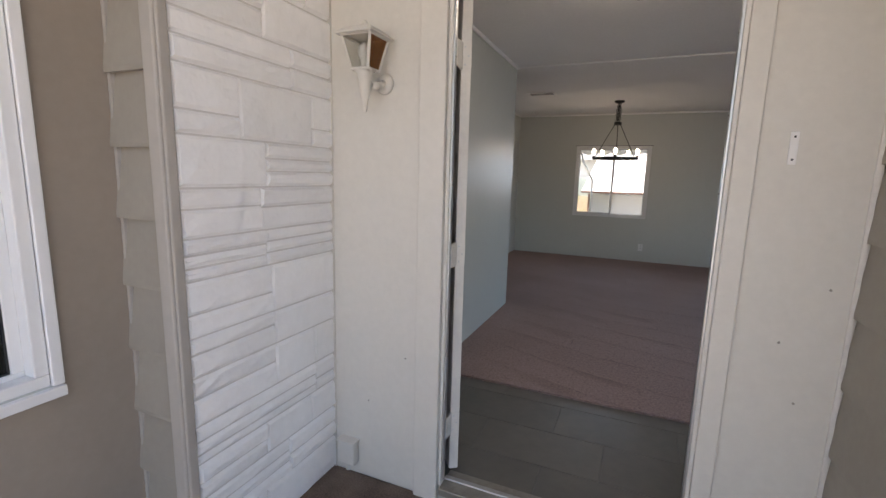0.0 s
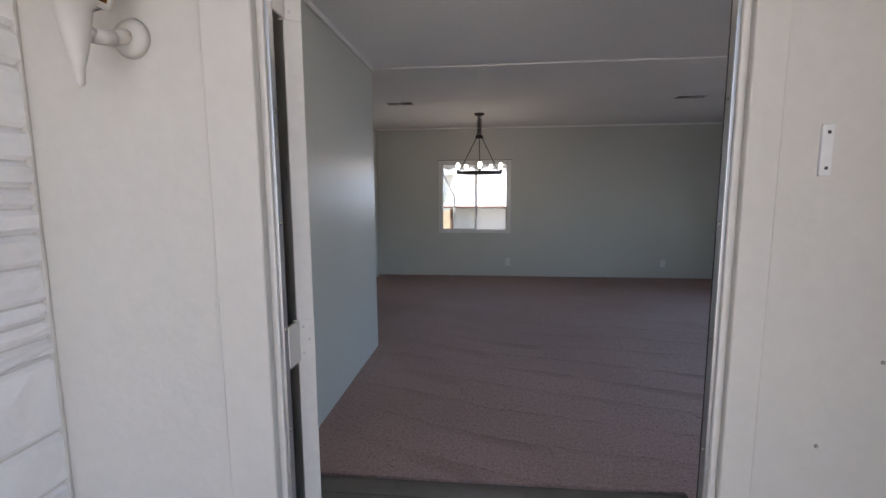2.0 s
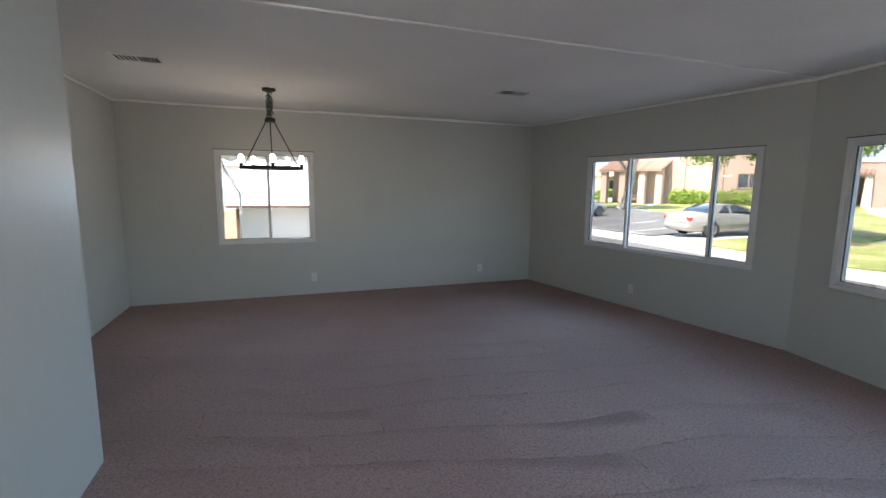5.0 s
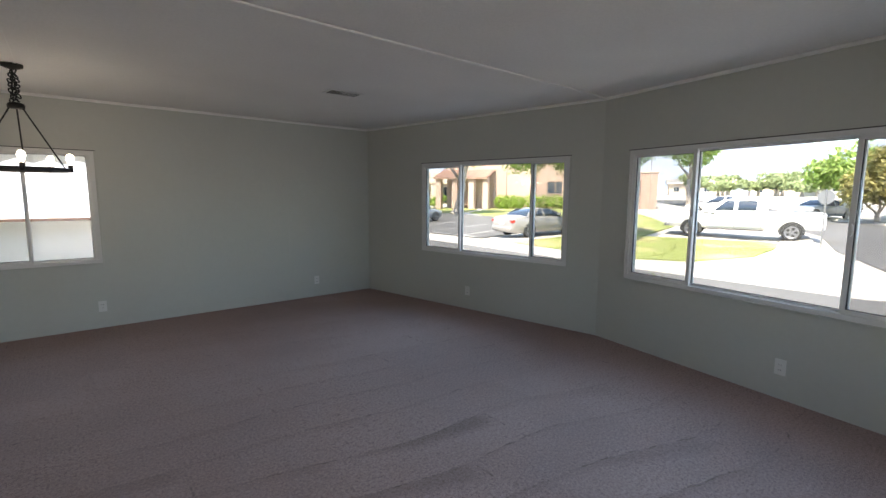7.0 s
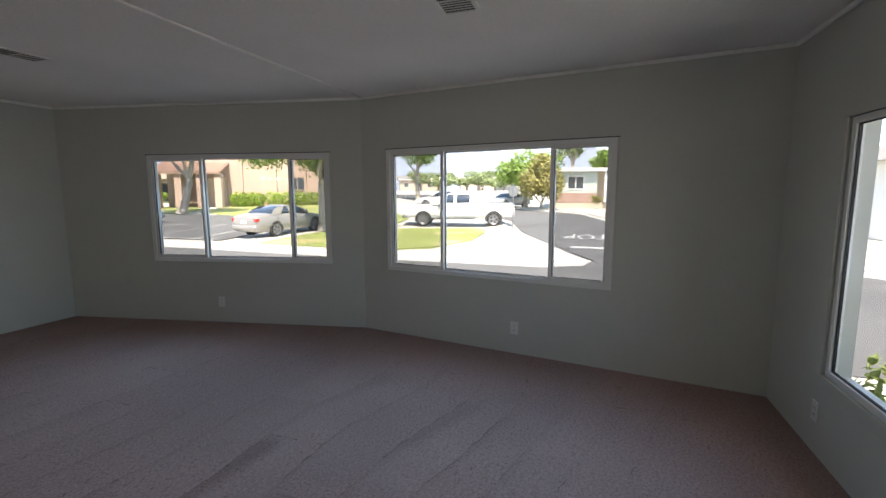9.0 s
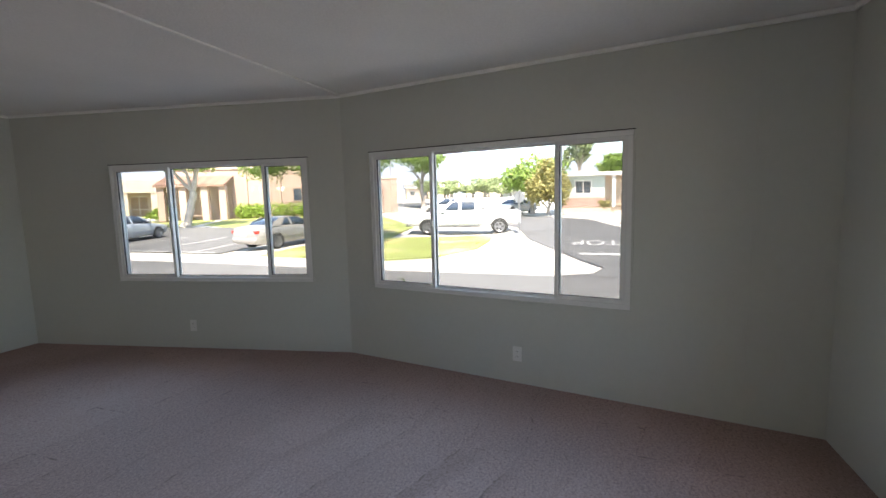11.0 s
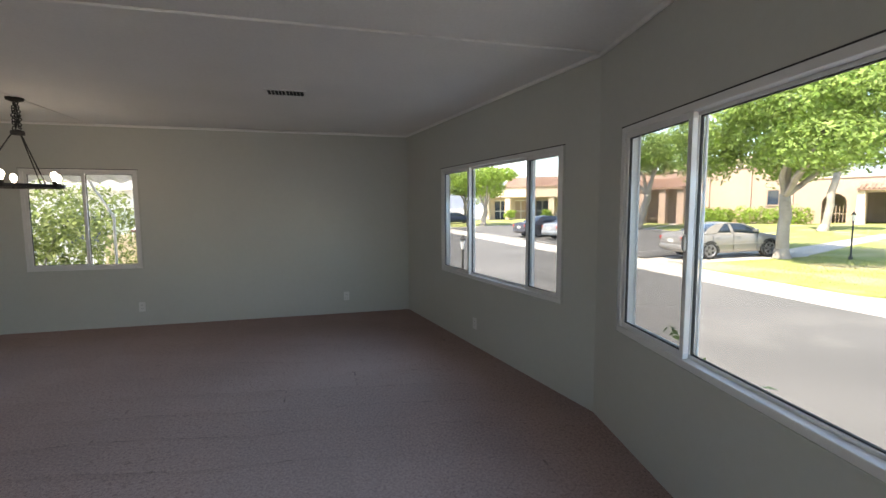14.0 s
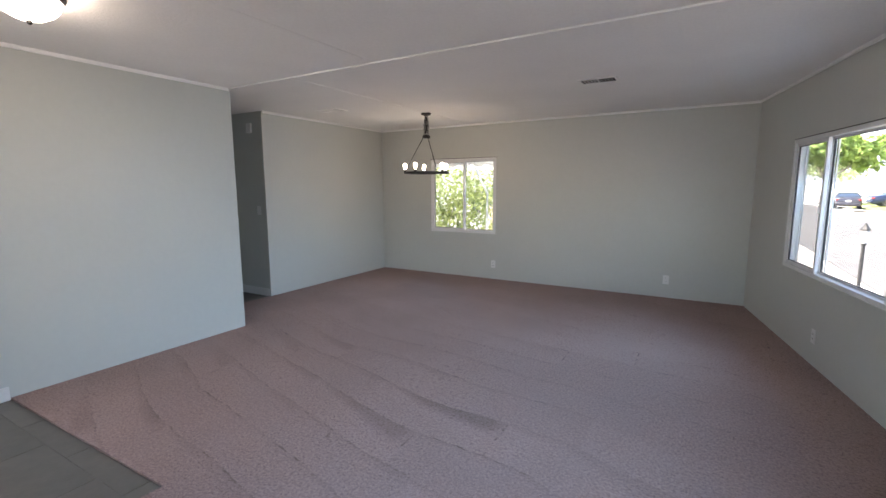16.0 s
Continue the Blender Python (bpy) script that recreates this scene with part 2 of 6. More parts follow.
BEIGE = mat("beige_flat_wall", (0.31, 0.258, 0.212), 0.7, 0.06, 30, 2, 0.0006, 40)
DOORMAT = mat("brown_outdoor_carpet", (0.15, 0.105, 0.08), 0.97, 0.75, 150, 6, 0.006, 120)
THRESH = mat("worn_metal_sill", (0.36, 0.34, 0.30), 0.4, 0.25, 40, 6, metal=0.7)


def screen_mesh(name):
    """Fine dark insect mesh: most light passes between the strands."""
    m = bpy.data.materials.new(name)
    m.use_nodes = True
    nt = m.node_tree
    p = nt.nodes["Principled BSDF"]
    p.inputs["Base Color"].default_value = (0.05, 0.052, 0.055, 1)
    p.inputs["Roughness"].default_value = 0.7
    tr = nt.nodes.new("ShaderNodeBsdfTransparent")
    mx = nt.nodes.new("ShaderNodeMixShader")
    mx.inputs[0].default_value = 0.22
    nt.links.new(tr.outputs[0], mx.inputs[1])
    nt.links.new(p.outputs[0], mx.inputs[2])
    nt.links.new(mx.outputs[0], nt.nodes["Material Output"].inputs[0])
    return m


SCREEN = screen_mesh("insect_screen_mesh")
PORCH_GLASS = pane_glass("porch_window_glass", (0.62, 0.66, 0.70), 0.12, 0.8, 3)
AMBER = pane_glass("amber_lantern_glass", (0.62, 0.40, 0.18))
CLEAR = pane_glass("lantern_glass", (0.9, 0.9, 0.88))

ASPHALT = mat("asphalt", (0.092, 0.091, 0.090), 0.9, 0.32, 40, 0.30, 0.004, 60, dark=(0.115, 0.113, 0.11), dark_at=0.55, dark_scale=0.8)
CONCRETE = mat("concrete_pavement", (0.45, 0.425, 0.385), 0.85, 0.15, 20, 0.6, 0.002, 40)
LAWN = mat("lawn_grass", (0.245, 0.28, 0.085), 0.9, 0.35, 25, 0.4, 0.03, 40, dark=(0.44, 0.38, 0.19), dark_at=0.53, dark_scale=0.5)
PAINTW = mat("worn_road_paint", (0.46, 0.46, 0.45), 0.75, 0.3, 20, 4, dark=(0.16, 0.16, 0.155), dark_at=0.55, dark_scale=5)
STUCCO = mat("tan_stucco", (0.43, 0.31, 0.255), 0.9, 0.08, 30, 0.5, 0.003, 30)
STUCCO_PINK = mat("pale_stucco", (0.60, 0.49, 0.39), 0.9, 0.08, 30, 0.5, 0.003, 30)
CLAY = mat("clay_roof_tile", (0.30, 0.19, 0.145), 0.8, 0.25, 12, 2, island=0.25)
# brown for woodwork; on the clubhouse walls the recess shade is in this colour
SHADEWALL = mat("brown_shade_tone", (0.36, 0.26, 0.20), 0.8, 0.15, 12)
MINT = mat("pale_mint_siding", (0.46, 0.52, 0.48), 0.6, 0.05, 20, 1)
WHITEPAINT = mat("white_house_paint", (0.72, 0.71, 0.68), 0.6, 0.05, 20, 1)
BRICKRED = mat("red_brick_base", (0.38, 0.25, 0.21), 0.85, 0.25, 14, 3)
ROOFGREY = mat("grey_shingle", (0.22, 0.21, 0.20), 0.9, 0.2, 12, 1)
BARK = mat("pale_bark", (0.33, 0.29, 0.25), 0.9, 0.35, 12, 2, 0.02, 12)
LEAF = leafy("green_leaf", (0.25, 0.36, 0.09))
LEAF_N = leafy("olive_leaf", (0.20, 0.25, 0.08))
LEAF_Y = leafy("bright_hedge_leaf", (0.26, 0.38, 0.065))
LEAF_O = leafy("russet_leaf", (0.36, 0.33, 0.13))
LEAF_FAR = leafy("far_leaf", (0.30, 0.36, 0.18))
TYRE = mat("tyre_rubber", (0.02, 0.02, 0.02), 0.8, 0.2, 40)
RIM = mat("alloy_rim", (0.24, 0.24, 0.25), 0.35, 0.08, 20, metal=0.6)
CARGLASS = mat("tinted_car_glass", (0.03, 0.045, 0.07), 0.05, 0.05, 5)
SILVER = mat("silver_car_paint", (0.27, 0.258, 0.247), 0.30, 0.03, 5, 0.5, metal=0.25)
BLUESILVER = mat("blue_grey_car_paint", (0.36, 0.39, 0.42), 0.28, 0.03, 5, 0.5, metal=0.3)
DARKCAR = mat("charcoal_car_paint", (0.06, 0.06, 0.075), 0.25, 0.05, 5, 0.5, metal=0.4)
NAVYCAR = mat("navy_car_paint", (0.03, 0.045, 0.10), 0.25, 0.05, 5, 0.5, metal=0.4)
WHITECAR = mat("white_car_paint", (0.72, 0.72, 0.71), 0.3, 0.03, 5, 0.5)
REDLENS = mat("red_tail_lens", (0.45, 0.03, 0.02), 0.2, 0.05)
# distance haze is mixed into this blue base colour
HILL = mat("hazy_hillside", (0.24, 0.28, 0.36), 1.0, 0.12, 0.02, 0.004)
METALROOF = mat("white_metal_roof", (0.74, 0.74, 0.73), 0.45, 0.05, 6, 1)
FENCE = mat("tan_fence_board", (0.55, 0.46, 0.33), 0.8, 0.15, 14, 2)
RUST = mat("brown_fascia", (0.20, 0.11, 0.08), 0.7, 0.2, 20)


# ---- building helpers ----
def mesh_of(name, bm):
    me = bpy.data.meshes.new(name)
    bm.to_mesh(me)
    bm.free()
    return me


def thing(name, label, category, m=None, group="", kind=""):
    ob = new(name)
    ob.empty_display_size = 0.1
    if m is not None:
        ob.matrix_basis = m
    return tagged(ob, label, category, group, kind)


def part(name, bm, material, parent, label="", smooth=False):
    me = bm if isinstance(bm, bpy.types.Mesh) else mesh_of(name, bm)
    if not me.materials:
        me.materials.append(material)
    if smooth:
        me.polygons.foreach_set("use_smooth", [True] * len(me.polygons))
    ob = new(name, me)
    ob.parent = parent
    return tagged(ob, label)


def solid(name, bm, material, label, category, kind="", group="", smooth=False, m=None):
    """A top-level thing that is one mesh."""
    me = bm if isinstance(bm, bpy.types.Mesh) else mesh_of(name, bm)
    if not me.materials:
        me.materials.append(material)
    if smooth:
        me.polygons.foreach_set("use_smooth", [True] * len(me.polygons))
    ob = new(name, me)
    if m is not None:
        ob.matrix_basis = m
    return tagged(ob, label, category, group, kind)


def box(bm, a, b, bevel=0.0, m=None):
    lo = [min(p, q) for p, q in zip(a, b)]
    hi = [max(p, q) for p, q in zip(a, b)]
    c = [(p + q) / 2 for p, q in zip(lo, hi)]
    s = [max(q - p, 1e-4) for p, q in zip(lo, hi)]
    mat4 = Matrix.Translation(c) @ Matrix.Diagonal((*s, 1))
    vs = bmesh.ops.create_cube(bm, size=1, matrix=mat4)["verts"]
    if bevel:
        es = list({e for v in vs for e in v.link_edges})
        out = bmesh.ops.bevel(bm, geom=es, offset=min(bevel, min(s) * 0.45), segments=2, affect="EDGES", profile=0.5)
        vs = list({v for f in out["faces"] for v in f.verts} | {v for v in vs if v.is_valid})
    if m is not None:
        bmesh.ops.transform(bm, matrix=m, verts=vs)
    return bm


def boxes(*specs, bevel=0.0):
    bm = bmesh.new()
    for a, b in specs:
        box(bm, a, b, bevel)
    return bm


def rod(bm, a, b, r, r2=None, seg=10):
    a, b = Vector(a), Vector(b)
    d = b - a
    m = Matrix.Translation((a + b) / 2) @ d.to_track_quat("Z", "Y").to_matrix().to_4x4()
    bmesh.ops.create_cone(bm, cap_ends=True, segments=seg, radius1=r, radius2=r if r2 is None else r2, depth=d.length, matrix=m)
    return bm


def lathe(profile, seg=20, m=None):
    """Turned body from (radius, height) pairs."""
    bm = bmesh.new()
    rings = []
    for r, z in profile:
        rings.append([bm.verts.new((r * math.cos(2 * math.pi * i / seg), r * math.sin(2 * math.pi * i / seg), z)) for i in range(seg)])
    for A, B in zip(rings, rings[1:]):
        for i in range(seg):
            bm.faces.new((A[i], A[(i + 1) % seg], B[(i + 1) % seg], B[i]))
    bm.faces.new(rings[0][::-1])
    bm.faces.new(rings[-1])
    if m is not None:
        bmesh.ops.transform(bm, matrix=m, verts=bm.verts[:])
    return bm


def prism(points, z0, z1):
    """Upright prism on a plan outline (anticlockwise)."""
    bm = bmesh.new()
    lo = [bm.verts.new((x, y, z0)) for x, y in points]
    hi = [bm.verts.new((x, y, z1)) for x, y in points]
    bm.faces.new(lo[::-1])
    bm.faces.new(hi)
    n = len(points)
    for i in range(n):
        bm.faces.new((lo[i], lo[(i + 1) % n], hi[(i + 1) % n], hi[i]))
    return bm


def line_frame(a, b, z=0.0):
    """Frame on a plan line: x along a->b, y to its left, z up; origin at a."""
    ang = math.atan2(b[1] - a[1], b[0] - a[0])
    return Matrix.Translation((a[0], a[1], z)) @ Matrix.Rotation(ang, 4, "Z")


def wall_mesh(length, z0, z1, thick, holes, e0=0.0, e1=0.0):
    """Wall slab in its line frame, inner face on y=0, outside at y=-thick, with holes (s0, s1, h0, h1)."""
    xs = sorted({-e0, length + e1, *[h[0] for h in holes], *[h[1] for h in holes]})
    zs = sorted({z0, z1, *[h[2] for h in holes], *[h[3] for h in holes]})
    full = {}
    for i in range(len(xs) - 1):
        for k in range(len(zs) - 1):
            cx, cz = (xs[i] + xs[i + 1]) / 2, (zs[k] + zs[k + 1]) / 2
            full[i, k] = not any(h[0] < cx < h[1] and h[2] < cz < h[3] for h in holes)
    bm = bmesh.new()

    def quad(*p):
        bm.faces.new([bm.verts.new(q) for q in p])
    for (i, k), on in full.items():
        if not on:
            continue
        x0, x1, a, b = xs[i], xs[i + 1], zs[k], zs[k + 1]
        quad((x0, 0, a), (x0, 0, b), (x1, 0, b), (x1, 0, a))
        quad((x0, -thick, a), (x1, -thick, a), (x1, -thick, b), (x0, -thick, b))
        if not full.get((i - 1, k)):
            quad((x0, 0, a), (x0, -thick, a), (x0, -thick, b), (x0, 0, b))
        if not full.get((i + 1, k)):
            quad((x1, 0, a), (x1, 0, b), (x1, -thick, b), (x1, -thick, a))
        if not full.get((i, k - 1)):
            quad((x0, 0, a), (x1, 0, a), (x1, -thick, a), (x0, -thick, a))
        if not full.get((i, k + 1)):
            quad((x0, 0, b), (x0, -thick, b), (x1, -thick, b), (x1, 0, b))
    bmesh.ops.remove_doubles(bm, verts=bm.verts[:], dist=1e-5)
    return bm


def wall(name, a, b, thick, holes, material, label, z0=-0.02, z1=2.4, e0=0.0, e1=0.0):
    length = math.dist(a, b)
    return solid(name, wall_mesh(length, z0, z1, thick, holes, e0, e1), material, label, "wall", "structure", m=line_frame(a, b))


def ground_z(x, y=0.0):
    """The ground outside: level by the home, rising gently to the east, more so to the north."""
    k = 0.016 + 0.014 * min(max((y - 8.0) / 7.0, 0.0), 1.0)
    return -0.7 + k * min(max(0.0, x - 8.0), 70.0)


CUT_X, CUT_Y = (8, 14, 20, 26, 32, 40, 60, 78), (8, 10, 12, 15)


def sheet(points, lift, skirt=0.0):
    """A patch laid on the ground: plan outline cut into strips along x so that it follows the slope."""
    bm = bmesh.new()
    vs = [bm.verts.new((x, y, 0)) for x, y in points]
    bm.faces.new(vs)
    for cuts, axis in ((CUT_X, 0), (CUT_Y, 1)):
        for c in cuts:
            if min(p[axis] for p in points) < c < max(p[axis] for p in points):
                co = [0, 0, 0]
                no = [0, 0, 0]
                co[axis], no[axis] = c, 1
                bmesh.ops.bisect_plane(bm, geom=bm.verts[:] + bm.edges[:] + bm.faces[:], plane_co=co, plane_no=no)
    for v in bm.verts:
        v.co.z = ground_z(v.co.x, v.co.y) + lift
    bmesh.ops.recalc_face_normals(bm, faces=bm.faces[:])
    if bm.faces and bm.faces[:][0].normal.z < 0:
        bmesh.ops.reverse_faces(bm, faces=bm.faces[:])
    if skirt:
        rim = bmesh.ops.extrude_edge_only(bm, edges=[e for e in bm.edges if e.is_boundary])
        bmesh.ops.translate(bm, vec=(0, 0, -skirt), verts=[v for v in rim["geom"] if isinstance(v, bmesh.types.BMVert)])
    return bm


# ---- the home: shell ----
H = 2.40                       # ceiling height
SE, APEX, NE = (3.78, 0.24), (4.377, 3.726), (3.735, 7.226)
NW, HALL_N, HALL_S = (-1.68, 7.226), (-1.68, 4.76), (-0.85, 3.73)
LEN_ES, LEN_EN = math.dist(SE, APEX), math.dist(APEX, NE)
WT = 0.11


def along(a, b, p):
    """Distance of plan point p along the line a->b."""
    d = Vector((b[0] - a[0], b[1] - a[1])).normalized()
    return (p[0] - a[0]) * d.x + (p[1] - a[1]) * d.y


C_S0, C_S1 = along(SE, APEX, (4.010, 1.285)), along(SE, APEX, (4.371, 3.412))
B_S0, B_S1 = along(APEX, NE, (4.357, 4.078)), along(APEX, NE, (3.960, 6.140))
B_Z0, B_Z1, C_Z0, C_Z1 = 0.690, 1.858, 0.662, 1.866
A_X0, A_X1, A_Z0, A_Z1 = -0.680, 0.482, 0.708, 1.879
D_X0, D_X1, D_Z0, D_Z1 = 1.62, 3.02, 0.47, 1.82

wall("wall_south", (1.06, 0.24), SE, WT, [(D_X0 - 1.06, D_X1 - 1.06, D_Z0, D_Z1)], WALL, "grey-green painted panel wall with a large window", e1=WT)
wall("wall_east_south", SE, APEX, WT, [(C_S0, C_S1, C_Z0, C_Z1)], WALL, "grey-green painted front wall with a wide slider window", e0=WT, e1=0.05)
wall("wall_east_north", APEX, NE, WT, [(B_S0, B_S1, B_Z0, B_Z1)], WALL, "grey-green painted angled front wall with a slider window", e0=0.05, e1=WT)
wall("wall_north", NE, NW, WT, [(NE[0] - A_X1, NE[0] - A_X0, A_Z0, A_Z1)], WALL, "grey-green painted dining wall with one square window", e0=WT, e1=WT)
wall("wall_west_dining", NW, HALL_N, WT, [], WALL, "grey-green painted plain dining side wall", e0=WT)
wall("wall_hall_north", (-1.68 - WT, 4.76), (-4.6, 4.76), WT, [], WALL, "grey painted hallway wall in shade")
wall("wall_hall_end", (-4.6, 4.76), (-4.6, 3.73), WT, [], WALL, "grey painted hallway end wall", e0=WT, e1=WT)
wall("wall_hall_south", (-4.6, 3.73), (-0.95, 3.73), WT, [], WALL, "grey painted hallway wall")
wall("wall_partition", HALL_S, (-0.85, 0.95), 0.10, [], WALL, "grey-green satin painted partition beside the entry", e1=0.0)
DOOR_X0, DOOR_X1, DOOR_H = -0.345, 0.617, 2.05
HINGE_X = -0.376            # the hinge rabbet is cut back behind the jamb
wall("wall_entry", (-0.95, 0.95), (1.06, 0.95), 0.10, [(HINGE_X + 0.95, DOOR_X1 + 0.035 + 0.95, -0.02, DOOR_H)], WALL, "painted entry wall with an open doorway", z0=-0.12)
wall("wall_return", (1.06, 0.95), (1.06, 0.24), 0.08, [], WALL, "grey-green painted wall beside the entry", z0=-0.12, e0=0.0, e1=WT)

ceil = bmesh.new()
for g0, g1 in (((-4.72, 3.728), (4.60, 7.40)), ((-0.96, 0.10), (4.60, 3.722))):
    box(ceil, (*g0, H), (*g1, H + 0.06))
solid("ceiling", ceil, CEIL, "off-white textured flat ceiling", "ceiling", "structure")

# floors: carpet with a thick cut edge, tiled entry, dark hall planks
carpet_plan = [(1.035, 1.905), (1.035, 0.24), (3.78, 0.24), (4.377, 3.726), (3.735, 7.226), (-1.68, 7.226), (-1.70, 4.76), (-1.72, 3.73), (-0.85, 3.73), (-0.85, 1.89)]
cb = prism(carpet_plan, -0.014, 0.0)
solid("floor", cb, CARPET, "mauve-brown cut pile carpet with vacuum marks", "floor", "structure")
fr_rnd = random.Random(8)
FV, FF = [], []
for k in range(2600):
    u = fr_rnd.random()
    if u < 0.53:
        fx, fy, nx, ny = fr_rnd.uniform(-0.845, 1.03), 1.891 + fr_rnd.uniform(-0.002, 0.02), 0, -1
        fy += 0.008 * (fx + 0.85)
    else:
        fx, fy, nx, ny = 1.036 + fr_rnd.uniform(-0.002, 0.015), fr_rnd.uniform(0.96, 1.90), -1, 0
    q = fr_rnd.uniform(0.003, 0.006)
    out = fr_rnd.uniform(0.0, 0.016)
    b = len(FV)
    FV += [(fx - q * ny, fy + q * nx, -0.012), (fx + q * ny, fy - q * nx, -0.012), (fx + nx * out, fy + ny * out, fr_rnd.uniform(-0.006, 0.006))]
    FF.append((b, b + 1, b + 2))
fr_me = bpy.data.meshes.new("carpet_fringe")
fr_me.from_pydata(FV, [], FF)
solid("carpet_fringe", fr_me, CARPET, "frayed cut edge of the mauve carpet at the tiles", "carpet", "stuff")
base_floor = boxes(((-4.7, 3.6, -0.09), (-1.0, 7.3, -0.03)), ((-0.96, 0.86, -0.09), (4.5, 7.3, -0.031)), ((1.0, 0.2, -0.09), (4.4, 0.86, -0.031)))
solid("subfloor", base_floor, GROUT, "grey grouted base under the floor coverings", "floor", "structure")
tile_floor = solid("floor_entry", boxes(((-0.86, 0.86, -0.032), (1.07, 1.91, -0.0165))), GROUT, "entry floor of dark grey rectangular porcelain tiles", "floor", "structure")
for row, ty in enumerate(np.arange(0.86, 1.90, 0.305)):
    off = (-0.31, -0.05)[row % 2] - 0.61
    for tx in np.arange(-0.86 + off, 1.05, 0.61):
        x0, x1 = max(tx, -0.855) + 0.002, min(tx + 0.61, 1.05) - 0.002
        if x1 - x0 > 0.05:
            part("tile", boxes(((x0, ty + 0.002, -0.022), (x1, min(ty + 0.303, 1.900), -0.0135)), bevel=0.0015), TILE, tile_floor)
hall_floor = solid("floor_hall", boxes(((-4.6, 3.73, -0.031), (-1.735, 4.76, -0.018))), HALLWOOD, "dark brown plank flooring in the hallway", "floor", "structure")
for k, py in enumerate(np.arange(3.735, 4.75, 0.146)):
    for px in np.arange(-4.6 - (k % 3) * 0.4, -1.75, 1.2):
        x0, x1 = max(px, -4.6), min(px + 1.198, -1.725)
        if x1 - x0 > 0.05:
            part("plank", boxes(((x0, py, -0.020), (x1, min(py + 0.144, 4.76), -0.008)), bevel=0.001), HALLWOOD, hall_floor)


def trim_run(name, a, b, y0, y1, z0, z1, label, material=TRIM, bevel=0.004, e0=0.0, e1=0.0):
    L = math.dist(a, b)
    return solid(name, boxes(((-e0, y0, z0), (L + e1, y1, z1)), bevel=bevel), material, label, "trim", "structure", m=line_frame(a, b))


for k, (a, b) in enumerate(((SE, APEX), (APEX, NE), (NE, NW), (NW, HALL_N), (HALL_S, (-0.85, 0.95)), ((1.06, 0.24), SE))):
    trim_run("trim_crown_%d" % (k + 1), a, b, 0.0, 0.022, H - 0.030, H - 0.001, "thin white cove trim along the ceiling", COVE, 0.008)
trim_run("trim_ceiling_batten", HALL_S, (4.372, 3.726), -0.020, 0.020, H - 0.016, H - 0.001, "white ceiling batten over the centre seam", COVE, 0.006)
trim_run("trim_ceiling_seam", (0.02, 3.76), (0.02, 7.2), -0.007, 0.007, H - 0.0045, H - 0.0005, "painted ceiling panel seam", CEIL, 0.001)
trim_run("trim_ceiling_seam_2", (0.95, 0.97), (0.95, 3.70), -0.005, 0.005, H - 0.0025, H - 0.0005, "painted ceiling panel seam", CEIL, 0.0006)
trim_run("baseboard_1", (-0.85, 1.885), (-0.85, 0.95), 0.0, 0.014, -0.013, 0.085, "white entry baseboard on the partition")
trim_run("baseboard_2", (-1.70, 4.76), (-4.6, 4.76), 0.0, 0.014, -0.008, 0.095, "white hallway baseboard")
trim_run("trim_post_edge", (-0.853, 3.7305), (-0.853, 3.7505), 0.001, 0.02, 0.0, H - 0.031, "painted corner strip of the partition", WALL, 0.003)
trim_run("trim_hall_corner", (-1.682, 4.7385), (-1.682, 4.7585), -0.02, 0.012, 0.0, H - 0.031, "painted corner strip at the hallway", WALL, 0.003)

# wall panel joints: shallow painted battens
for k, (a, b, s) in enumerate(((NE, NW, 1.22), (NE, NW, 2.44), (SE, APEX, 0.40))):
    m = line_frame(a, b) @ pose(s, 0, 0)
    solid("trim_joint_%d" % (k + 1), boxes(((-0.006, 0.0, 0.002), (0.006, 0.0022, H - 0.031)), bevel=0.001), WALL, "painted wall panel joint", "trim", "structure", m=m)


